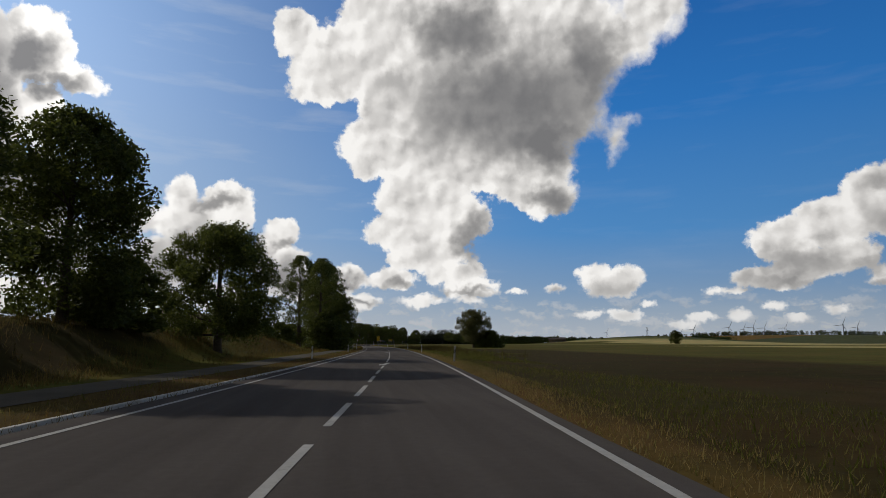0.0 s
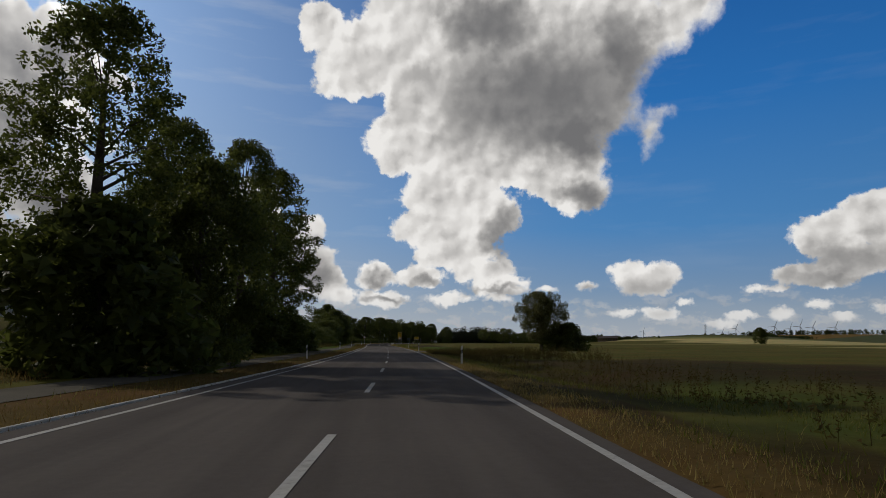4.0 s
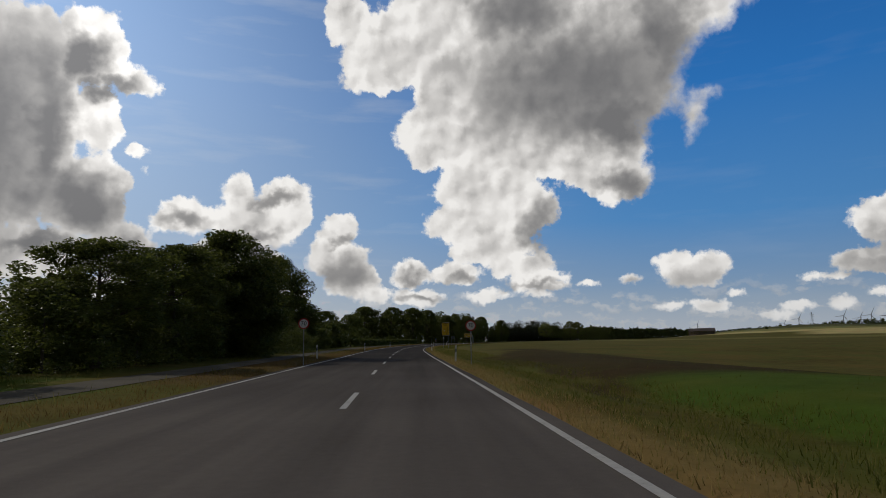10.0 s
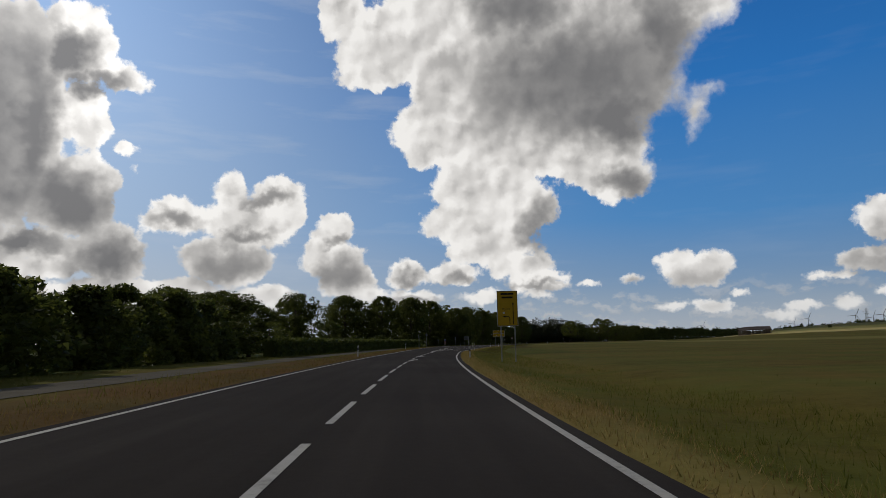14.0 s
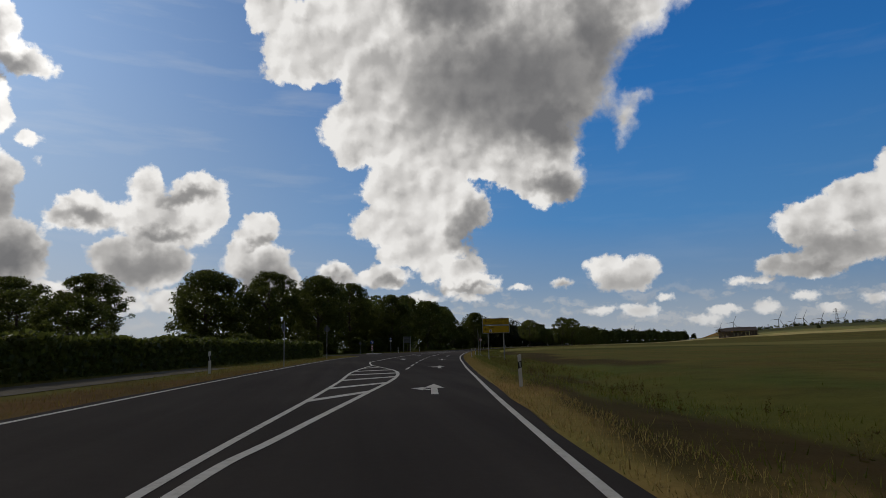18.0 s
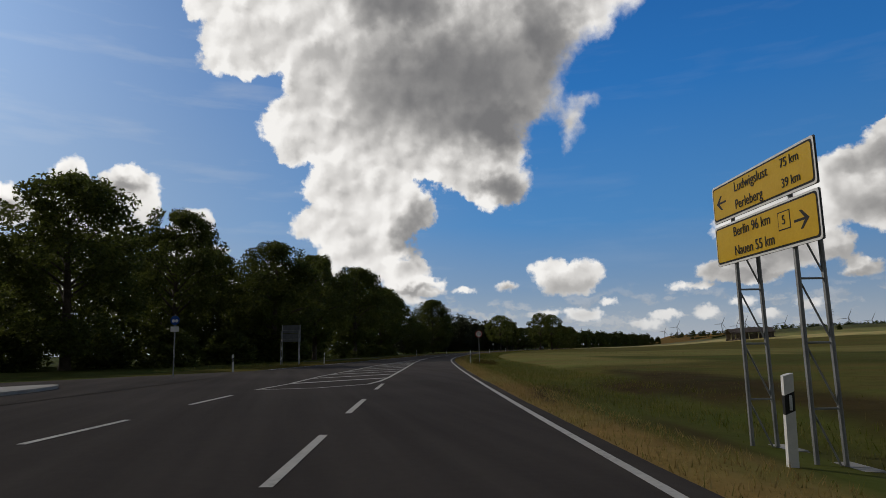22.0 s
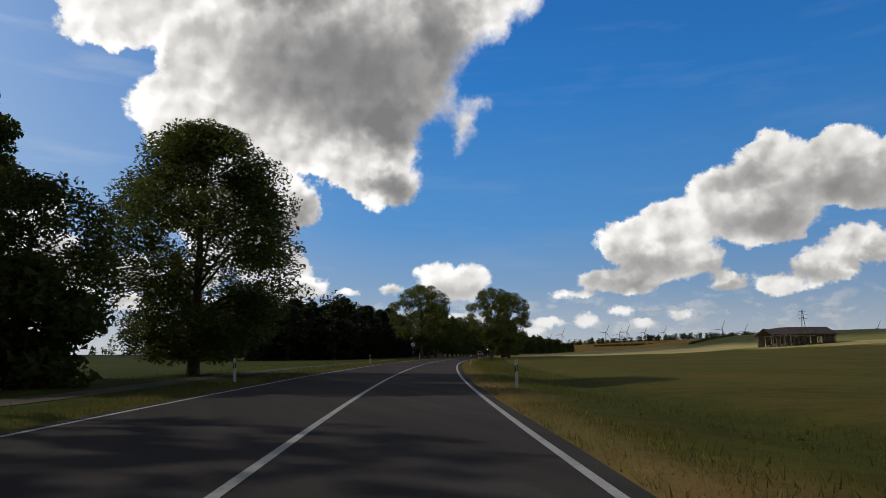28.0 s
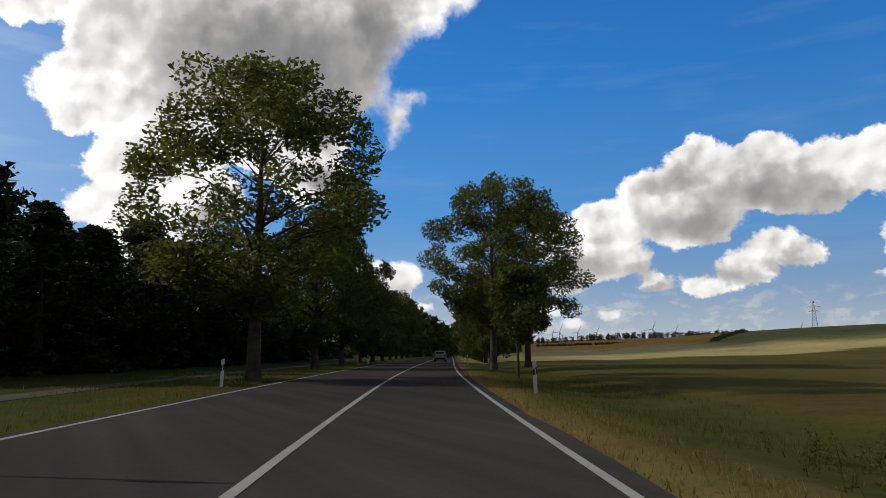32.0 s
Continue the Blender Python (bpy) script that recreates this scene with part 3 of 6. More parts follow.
def sky_dome():
    """The cloudy sky ahead, a wide bowl far behind everything else."""
    m = Mat("cloudy_sky")
    p = m.coords()
    n = m.node("ShaderNodeVectorMath", {"operation": "NORMALIZE"}, {0: p})
    sep = m.t.nodes.new("ShaderNodeSeparateXYZ")
    m.t.links.new(n, sep.inputs[0])
    deg = 180 / math.pi
    az = m.math("MULTIPLY", m.math("ARCTAN2", sep.outputs[0], sep.outputs[1]), deg)
    el = m.math("MULTIPLY", m.math("ARCSINE", sep.outputs[2]), deg)
    uv = m.node("ShaderNodeCombineXYZ", {}, {0: az, 1: el, 2: 0.0})

    def shift(v, by):
        return m.node("ShaderNodeVectorMath", {"operation": "ADD"}, {0: v, 1: by})

    def centred(noise_col, amount):
        c = m.node("ShaderNodeVectorMath", {"operation": "SUBTRACT"}, {0: noise_col, 1: (0.5, 0.5, 0.5)})
        return m.node("ShaderNodeVectorMath", {"operation": "SCALE"}, {0: c, "Scale": amount})

    def rise(v, a, b, lo=0.0, hi=1.0):
        return m.node("ShaderNodeMapRange", {"interpolation_type": "SMOOTHSTEP"}, {0: v, 1: a, 2: b, 3: lo, 4: hi})

    bent = shift(shift(uv, centred(m.noise(uv, 0.35, 3, 0.5, out=1), 1.5)), centred(m.noise(uv, 1.6, 4, 0.6, out=1), 0.75))

    torn = shift(shift(uv, centred(m.noise(uv, 0.3, 3, 0.5, out=1), 5.0)), centred(m.noise(uv, 1.1, 3, 0.5, out=1), 1.6))

    def cells(v, scale, soft):
        return m.node("ShaderNodeTexVoronoi", {"voronoi_dimensions": "2D", "feature": "SMOOTH_F1"}, {"Vector": v, "Scale": scale, "Smoothness": soft})

    def billows(v):
        """Rounded knobs of three sizes: low in a knob's middle, high in the creases."""
        big, mid, small = cells(v, 0.42, 0.5), cells(v, 1.0, 0.4), cells(v, 2.3, 0.3)
        return m.math("ADD", m.math("ADD", big, m.math("MULTIPLY", mid, 0.45)), m.math("MULTIPLY", small, 0.18))

    def swells(v):
        return m.math("MULTIPLY_ADD", cells(v, 0.75, 0.8), 0.5, cells(v, 0.3, 1.0))

    ragged = m.math("SUBTRACT", billows(bent), 0.62)
    lit = m.math("SUBTRACT", swells(shift(bent, (-0.6, 0.5, 0))), swells(bent))   # more cloud or less a little towards the sun

    def heap(table, v, blend):
        """Degrees outside the nearest heap; negative within."""
        best = None
        for a, e, w, h in table:
            q = m.node("ShaderNodeVectorMath", {"operation": "MULTIPLY_ADD"}, {0: v, 1: (1 / w, 1 / h, 0), 2: (-a / w, -e / h, 0)})
            r = m.node("ShaderNodeVectorMath", {"operation": "LENGTH"}, {0: q}, out=1)
            k = 2 / (1 / w + 1 / h)
            r = m.math("MULTIPLY_ADD", r, k, -k)
            best = r if best is None else m.math("SMOOTH_MIN", best, r, blend)
        return best

    def greys(table, v):
        best = None
        for a, e, w, h in table:
            q = m.node("ShaderNodeVectorMath", {"operation": "MULTIPLY_ADD"}, {0: v, 1: (1 / w, 1 / h, 0), 2: (-a / w, -e / h, 0)})
            r = m.node("ShaderNodeVectorMath", {"operation": "LENGTH"}, {0: q}, out=1)
            best = r if best is None else m.math("SMOOTH_MIN", best, r, 0.3)
        return rise(best, 1.75, 0.15)

    out_by, grey = None, None
    for table, hearts, rough, blend, weight in ((GREAT, GREAT_GREY, 1.0, 0.9, 0.8), (SUNWARD, SUNWARD_GREY, 1.0, 0.6, 0.86), (PAIR, PAIR_GREY, 0.7, 0.4, 0.62),
                                                (BANK, BANK_GREY, 0.75, 0.4, 0.5), (SMALL, SMALL_GREY, 0.36, 0.2, 0.45)):
        r = m.math("ADD", heap(table, bent, blend), m.math("MULTIPLY", ragged, rough))
        g = m.math("MULTIPLY", greys(hearts, torn if table is not SMALL else bent), weight)
        out_by = r if out_by is None else m.math("MINIMUM", out_by, r)
        grey = g if grey is None else m.math("MAXIMUM", grey, g)
    deep = m.math("MULTIPLY", out_by, -1.0)
    fine = m.noise(uv, 2.6, 5, 0.6)
    edge = m.math("ADD", deep, m.math("MULTIPLY", m.math("SUBTRACT", fine, 0.5), 0.55))
    frayed = m.math("MULTIPLY", rise(az, 17.0, 25.0), rise(az, 37.0, 30.0))            # the great cloud's lee side melts away
    frayed = m.math("MULTIPLY", frayed, rise(el, 9.0, 13.0))
    cover = rise(edge, m.math("MULTIPLY_ADD", frayed, -0.45, -0.16), m.math("MULTIPLY_ADD", frayed, 0.9, 0.3))
    # small heaps in rows low over the horizon
    flat_uv = m.node("ShaderNodeMapping", {}, {"Vector": bent, "Scale": (0.34, 0.85, 1)})
    low = m.math("SUBTRACT", m.noise(flat_uv, 1.0, 4, 0.5), m.math("MULTIPLY", cells(m.node("ShaderNodeMapping", {}, {"Vector": bent, "Scale": (1, 1.7, 1)}), 0.75, 0.3), 0.2))
    low_up = m.math("SUBTRACT", m.noise(shift(flat_uv, (-0.1, 0.22, 0)), 1.0, 4, 0.5), m.noise(flat_uv, 1.0, 4, 0.5))
    low_band = rise(el, 5.4, 3.0)
    low_cover = m.math("MULTIPLY", low_band, rise(low, 0.4, 0.55, 0.0, 0.42))
    # thin veils
    veil_v = m.node("ShaderNodeMapping", {}, {"Vector": uv, "Rotation": (0, 0, 0.15), "Scale": (0.07, 0.4, 1)})
    veil = m.node("ShaderNodeMapRange", {}, {0: m.noise(veil_v, 1.0, 6, 0.55), 1: 0.52, 2: 0.85, 3: 0.0, 4: m.node("ShaderNodeMapRange", {}, {0: az, 1: 22.0, 2: -5.0, 3: 0.1, 4: 0.42})})
    # clear sky: deep above, paler low down and towards the sun
    up = m.math("MULTIPLY", el, 1 / 34.0)
    blue = m.ramp(up, [(0.0, (0.36, 0.42, 0.5)), (0.09, (0.25, 0.36, 0.5)), (0.3, (0.085, 0.27, 0.58)), (0.62, (0.03, 0.185, 0.53)), (1.0, (0.014, 0.11, 0.39))])
    near_sun = m.node("ShaderNodeMapRange", {"interpolation_type": "SMOOTHSTEP"}, {0: az, 1: 24.0, 2: -34.0, 3: 0.0, 4: 0.75})
    blue = m.mix(near_sun, blue, m.ramp(up, [(0.0, (0.68, 0.7, 0.71)), (0.3, (0.5, 0.61, 0.75)), (1.0, (0.28, 0.43, 0.68))]))
    blue = m.mix(veil, blue, (0.62, 0.66, 0.72))
    # cloud: shining rims and knobs towards the sun, grey hearts and bases
    lumps = m.noise(bent, 0.3, 2, 0.4)
    tone = m.math("ADD", grey, m.math("MULTIPLY", rise(deep, 0.0, 1.8), 0.16))
    tone = m.math("ADD", tone, m.math("MULTIPLY", m.math("SUBTRACT", lumps, 0.45), 0.38))
    crisp = m.math("MULTIPLY_ADD", grey, -0.5, 0.52)            # thick grey parts are smoother
    tone = m.math("SUBTRACT", tone, m.math("MULTIPLY", lit, crisp))
    tone = m.math("ADD", tone, m.math("MULTIPLY", m.math("SUBTRACT", fine, 0.5), 0.06))
    cloud = m.ramp(tone, [(0.0, (1.02, 1.0, 0.97)), (0.2, (0.79, 0.77, 0.745)), (0.42, (0.54, 0.527, 0.512)), (0.68, (0.35, 0.343, 0.338)), (1.0, (0.2, 0.199, 0.204))])
    low_col = m.ramp(m.math("MULTIPLY_ADD", low_up, 1.6, 0.5), [(0.36, (0.72, 0.7, 0.68)), (0.6, (0.46, 0.475, 0.5))])
    col = m.mix(low_cover, blue, low_col)
    col = m.mix(cover, col, cloud)
    haze = rise(el, 5.5, -0.5, 0.0, 0.58)
    col = m.mix(haze, col, (0.5, 0.53, 0.56))
    # away from the sun the whole sky is deeper
    off = rise(az, 18.0, 62.0, 1.0, 0.86)
    col = m.mix(1.0, col, m.node("ShaderNodeCombineXYZ", {}, {0: off, 1: off, 2: off}), "MULTIPLY")
    glow = m.math("MULTIPLY", rise(az, -4.0, -40.0), rise(el, 2.0, 26.0))              # brighter round the sun
    glow = m.math("MULTIPLY_ADD", glow, 0.55, 1.0)
    col = m.mix(1.0, col, m.node("ShaderNodeCombineXYZ", {}, {0: glow, 1: glow, 2: glow}), "MULTIPLY")
    em = m.node("ShaderNodeEmission", {}, {"Color": col, "Strength": 2.0})
    m.t.links.new(em, m.out.inputs[0])
    m.m.cycles.emission_sampling = "NONE"
    R, cols, rws = 4400.0, 96, 30
    verts, faces = [], []
    for j in range(rws + 1):
        e = radians(-2.5 + 36.5 * j / rws)
        for i in range(cols + 1):
            a = radians(-44 + 130 * i / cols)             # the sun stands clear of its edge
            verts.append((R * math.cos(e) * math.sin(a), R * math.cos(e) * math.cos(a), R * math.sin(e)))
    for j in range(rws):
        for i in range(cols):
            q = j * (cols + 1) + i
            faces.append((q, q + 1, q + cols + 2, q + cols + 1))
    x, y, _ = on(400, 0)
    put("backdrop", mesh_from("backdrop", verts, faces, m.m, smooth=True), m=Matrix.Translation((x, y, 0)),
        label="blue summer sky with heaped white and grey clouds", category="sky", kind="structure")


sky_dome()

# ---------------------------------------------------------------- trees and bushes
def leaf_cloud(rng, clumps, n, size, droop=0.0, spread=1.0, fine=False):
    """Corners of n leaf sprigs gathered round clumps (x, y, z, radius)."""
    clumps = np.asarray(clumps, float)
    w = clumps[:, 3] ** 2
    pick = rng.choice(len(clumps), n, p=w / w.sum())
    v = rng.normal(size=(n, 3))
    v /= np.linalg.norm(v, axis=1)[:, None]
    rad = clumps[pick, 3] * (0.35 + 0.65 * rng.random(n) ** 0.6) * spread
    c = clumps[pick, :3] + v * rad[:, None] * np.array((1, 1, 0.8))
    c[:, 2] -= droop * rng.random(n) ** 2 * clumps[pick, 3]
    a = rng.normal(size=(n, 3))
    a[:, 2] = a[:, 2] * 0.7 - 0.3 - droop
    a /= np.linalg.norm(a, axis=1)[:, None]
    b = np.cross(a, rng.normal(size=(n, 3)))
    b /= np.linalg.norm(b, axis=1)[:, None]
    k = size * (0.55 + 0.9 * rng.random(n))[:, None]
    a, b = a * k, b * k * 0.48
    if fine:
        return np.stack([c - a, c - a * 0.1 + b, c + a, c - a * 0.1 - b], 1)
    a, b = a * 1.1, b * 1.25
    return np.stack([c - a * 0.8 - b, c + a, c - a * 0.45 + b], 1)


def limb_mesh(name, limbs, mat, seg=7):
    """Tapered bent limbs, each a list of (point, radius)."""
    verts, faces = [], []
    for pts in limbs:
        base = len(verts)
        for i, (p, r) in enumerate(pts):
            q = Vector(pts[min(i + 1, len(pts) - 1)][0]) - Vector(pts[max(i - 1, 0)][0])
            side = q.orthogonal().normalized()
            other = q.normalized().cross(side)
            for k in range(seg):
                an = 2 * math.pi * k / seg
                verts.append(tuple(Vector(p) + r * (math.cos(an) * side + math.sin(an) * other)))
        for i in range(len(pts) - 1):
            for k in range(seg):
                a, b = base + i * seg + k, base + i * seg + (k + 1) % seg
                faces.append((a, b, b + seg, a + seg))
        faces.append(tuple(range(len(verts) - seg, len(verts))))
    return mesh_from(name, verts, faces, mat, smooth=True)


def make_tree(name, seed, H, R, bole, form, leaves, size, leafmat, label, category="tree", trunk_r=None, droop=0.0, clump=0.3, count=46, fine=False, boughs=22):
    """A tree of height H and crown radius R whose crown begins at bole metres."""
    rng = np.random.default_rng(seed)
    tr = trunk_r or 0.022 * H + 0.05
    clumps = []
    ch = H - bole
    phase = rng.random(4) * 6.28
    while len(clumps) < count:
        u = rng.random()
        if form == "broad":
            prof = (math.sqrt(max(0.0, 1 - ((u - 0.42) / 0.58) ** 2.3)) if u > 0.42 else 1 - (1 - u / 0.42) ** 2 * 0.32)
        elif form == "tall":
            prof = min(1.0, (0.45 + 1.8 * u)) * (1 - max(0, u - 0.5) / 0.52) ** 0.5
        elif form == "round":
            prof = math.sqrt(max(0.0, 1 - (2 * u - 1) ** 2)) * 0.95 + 0.05
        elif form == "bush":
            prof = math.sqrt(max(0.02, 1 - u ** 2))
        else:                                     # pine: bare below, ragged on top
            prof = (0.6 + 0.4 * rng.random()) * min(1.0, 2.1 * (1 - u)) ** 0.6
        if prof <= 0.02:
            continue
        an = rng.random() * 6.283
        lob = 1 + 0.16 * math.sin(2 * an + phase[0]) + 0.12 * math.sin(3 * an + phase[1] + 3 * u)
        rr = R * prof * lob * (0.3 + 0.7 * rng.random() ** 0.5)
        cr = R * clump * (0.65 + 0.6 * rng.random())
        rr = max(0.0, rr - cr * 0.55)
        z = bole + u * ch
        z = min(z, H - cr * 0.6)
        clumps.append((rr * math.cos(an), rr * math.sin(an), max(z, cr * 0.5), cr))
    root = new(name)
    tagged(root, label, category)
    lean = rng.normal(0, 0.015, 2) * H
    trunk = [((lean[0] * f, lean[1] * f, H * 0.86 * f - 0.15 * (f == 0)), tr * (1.35 if f == 0 else (1 - f) ** 0.8 + 0.06)) for f in (0, 0.05, 0.15, 0.3, 0.5, 0.7, 0.9)]
    put("trunk", limb_mesh("trunk", [trunk], BARK, 9), root)
    limbs = []
    if form != "bush":
        for i in rng.permutation(len(clumps))[:min(boughs, len(clumps))]:
            x, y, z, cr = clumps[i]
            z0 = max(bole * 0.75, min(z - 0.35 * math.hypot(x, y) - 0.5, H * 0.72))
            f = z0 / (H * 0.86)
            p0 = Vector((lean[0] * f, lean[1] * f, z0))
            p1 = Vector((x, y, z))
            midp = p0.lerp(p1, 0.5) + Vector((0, 0, 0.12 * (p1 - p0).length * (-1 if droop else 1)))
            r0 = tr * max(0.12, 0.55 * (1 - f))
            limbs.append([(p0, r0), (midp, r0 * 0.6), (p1, r0 * 0.22)])
        put("branching", limb_mesh("branching", limbs, BARK, 5), root)
    put("crown", quads_mesh("crown", leaf_cloud(rng, clumps, leaves, size, droop, 1.0, fine), leafmat), root)
    root["H"], root["R"] = H, R
    return root


PROTO = {}


def proto(kind, *args, **kw):
    PROTO[kind] = (make_tree(*args, **kw), [0])


proto("broad_a", "deciduous_tree", 11, 16, 6.2, 1.5, "broad", 36000, 0.155, LEAF_DARK, "tall dark green leafy tree beside the road", clump=0.185, count=230, boughs=40)
proto("broad_b", "deciduous_tree", 12, 16, 6.2, 1.4, "broad", 36000, 0.155, LEAF_DARK, "tall dark green leafy tree with uneven crown", clump=0.18, count=230, boughs=40)
proto("broad_c", "deciduous_tree", 13, 15, 6.4, 2.6, "round", 34000, 0.14, LEAF_MID, "large spreading green roadside tree", clump=0.145, count=210, boughs=40)
proto("garden", "deciduous_tree", 33, 15, 6.2, 1.6, "broad", 12000, 0.24, LEAF_DARK, "dark green leafy tree standing well back", clump=0.18, count=120)
proto("fine", "deciduous_tree", 27, 15, 6.0, 1.9, "round", 22000, 0.16, LEAF_DARK, "middling dark roadside tree with dense fine foliage", clump=0.2, count=170, fine=True, boughs=30)
proto("overhang", "deciduous_tree", 34, 15.8, 5.7, 1.6, "broad", 95000, 0.1, LEAF_DARK, "large dark roadside tree with boughs hanging low", trunk_r=0.3, clump=0.2, count=260, fine=True, boughs=60)
proto("airy", "deciduous_tree", 14, 15.5, 6.5, 3.8, "round", 32000, 0.125, LEAF_BRIGHT, "airy tall roadside tree with visible limbs", trunk_r=0.29, clump=0.15, count=150, fine=True, boughs=46)
proto("dense", "deciduous_tree", 23, 14, 6.0, 0.8, "broad", 40000, 0.155, LEAF_DARK, "broad dark green tree leafy to the ground", clump=0.25, count=120)
proto("poplar", "poplar_tree", 15, 20, 6.0, 1.8, "tall", 32000, 0.132, LEAF_MID, "tall dark green poplar with twiggy edges", "tree", clump=0.125, count=300, fine=True)
proto("birch", "birch_tree", 16, 11, 5.0, 2.0, "broad", 52000, 0.1, LEAF_MID, "green birch with drooping twigs", "tree", droop=0.9, clump=0.2, count=130, boughs=40)
proto("willow", "willow_tree", 17, 15, 7.0, 4.2, "round", 52000, 0.14, LEAF_PALE, "pale green leaning willow in the field", "tree", droop=0.8, clump=0.19, count=130, trunk_r=0.55, boughs=34)
proto("thicket_a", "bush", 28, 5, 3.2, 0.0, "bush", 7600, 0.096, LEAF_DARK, "dense dark green bush in the thicket", "bush", trunk_r=0.06, clump=0.24, count=90, fine=True)
proto("thicket_b", "bush", 29, 5, 3.2, 0.0, "bush", 7600, 0.094, LEAF_MID, "tangled green bush in the thicket", "bush", trunk_r=0.06, clump=0.2, count=100, fine=True)
proto("bush_far", "bush", 30, 5, 3.2, 0.0, "bush", 2600, 0.26, NEEDLES, "dark undergrowth bush in the wood", "bush", trunk_r=0.06, clump=0.3, count=40)
proto("bush_a", "bush", 18, 5, 3.2, 0.0, "bush", 6000, 0.19, LEAF_DARK, "dense dark green bush", "bush", trunk_r=0.06, clump=0.26, count=70)
proto("bush_b", "bush", 19, 5, 3.2, 0.0, "bush", 6000, 0.18, LEAF_MID, "tangled green roadside bush", "bush", trunk_r=0.06, clump=0.22, count=80)
proto("pine", "pine_tree", 20, 15, 3.2, 0.6, "tall", 5800, 0.24, NEEDLES, "dark pine at the edge of the wood", "tree", clump=0.24, count=120, boughs=12)
proto("sapling", "young_tree", 21, 6.6, 2.2, 2.4, "round", 5000, 0.13, LEAF_DARK, "young dark tree with thin straight trunk", "tree", trunk_r=0.09, clump=0.3, count=44)
proto("far", "distant_tree", 22, 13, 5.5, 0.6, "broad", 1000, 0.8, LEAF_DARK, "dark leafy tree in a distant row", "tree", clump=0.36, count=30)


def plant(kind, s, d, H, R, turn=None, group="", sink=0.1):
    ob, used = PROTO[kind]
    turn = (s * 37.7 + d * 11.3) % 360 if turn is None else turn
    x, y, z = on(s, d, -sink)
    k, h = R / ob["R"], H / ob["H"]
    m = pose(x, y, z, 0, 0, turn)
    if used[0] == 0:
        used[0] = 1
        ob.matrix_basis = m @ Matrix.Diagonal((k, k, h, 1))
        out = ob
    else:
        keep = ob.scale.copy()
        ob.scale = (k, k, h)
        out = copy_thing(ob, m)
        ob.scale = keep
    if group:
        tagged(out, group=group)
    return out


# by the grassy bank
plant("dense", 39, -19.5, 12.4, 5.2)
plant("dense", 27, -21.5, 11.5, 5.4)
plant("bush_a", 44, -18.5, 4.5, 4)
plant("birch", 56, -15.2, 10.6, 5.8)
plant("poplar", 128, -13.9, 16.8, 5.0)
plant("dense", 134, -11.0, 11.2, 4.0)
plant("bush_a", 126, -12.5, 7, 5)
plant("bush_b", 150, -24, 5.5, 4)
plant("bush_a", 140, -13, 5, 3.5)
for s, d, H in ((160, -21, 22), (168, -16.5, 22.5), (176, -14.6, 21.5), (182, -16.0, 16)):
    plant("poplar", s, d, H, 6.4, group="tall poplars by the cycle path")
for s, d, H, R in ((168, -15, 5, 4), (176, -13, 4, 3.5), (184, -13, 4.5, 3.6), (193, -15, 5, 3.5)):
    plant("bush_a", s, d, H, R)
# thicket behind the cycle path
_r = np.random.default_rng(5)
for k, s in enumerate(np.arange(199, 330, 4.6)):
    H = (4.2 + 1.6 * _r.random() + (0.3 if 236 < s < 256 else 0)) * (0.78 if 258 < s < 290 else (0.74 if s < 230 else (0.72 if s > 306 else 1.0)))
    plant("thicket_a" if k % 3 == 0 else "thicket_b", float(s), -15.2 - (4.0 if s < 256 else 0) - 2.5 * _r.random(), H * (1.06 if s < 256 else 1), 3.2 + 0.8 * _r.random(), group="thicket along the cycle path")
    if k % 2:
        plant("bush_b", float(s) + 2, -23 - 5 * _r.random(), H + 1.6, 3.6, group="thicket along the cycle path")
for s, d in ((254.5, -17.2), (257, -19), (249, -22)):
    plant("thicket_b", s, d, 4.8, 3.6, group="thicket along the cycle path")
plant("broad_c", 278, -16, 6.6, 4.6)
plant("broad_a", 288, -15.5, 7.8, 4.6)
plant("dense", 298, -15.0, 10.3, 5.3)
plant("dense", 300, -14.6, 7.2, 4.7)
plant("bush_a", 305, -15.5, 5.0, 4.0)
plant("dense", 347, -20.8, 14.6, 5.6)
plant("dense", 350, -18.6, 8.4, 5.4)
for k, s in enumerate(np.arange(333, 398, 5.2)):
    plant("bush_b" if k % 2 else "bush_a", float(s), -17 - 4 * _r.random(), (2.9 if s < 345 else 4.0) + 1.4 * _r.random(), 3.4, group="thicket along the cycle path")
for s, d, H, R in ((372, -30, 9, 4), (384, -34, 9, 4), (463, -58, 13.6, 5.5), (485, -60, 14, 5.5), (442, -25, 9.8, 4.2), (436, -36, 9.5, 4), (418, -30, 8, 4), (404, -27, 7.5, 4.6), (410, -21, 6.0, 4.0), (399, -20, 6.5, 4.2), (470, -40, 7, 4), (490, -33, 7, 3.6), (505, -48, 9, 5)):
    plant("garden", s, d, H, R)
# old trees behind the junction
for s, d, H, R in ((552, -69, 16.5, 8), (556, -88, 17, 8), (574, -56, 19.4, 9.2), (576, -42.5, 18.8, 7.8), (586, -34, 18.8, 7.6), (600, -30, 18.2, 6.2), (607, -20.6, 15.3, 6.0),
                   (613, -31, 15.5, 5.2), (618, -18, 15, 5.6), (631, -21.5, 17, 4.8), (634, -15.5, 15.2, 5.6), (647.7, -18, 16, 6.2), (660, -16.5, 14, 6), (672, -17.5, 13.5, 5.8), (700, -25.5, 17.5, 6.6)):
    plant("broad_c" if int(s) % 3 == 0 or s > 625 else ("broad_a" if int(s) % 2 else "broad_b"), s, d, H, R, group="old trees by the junction")
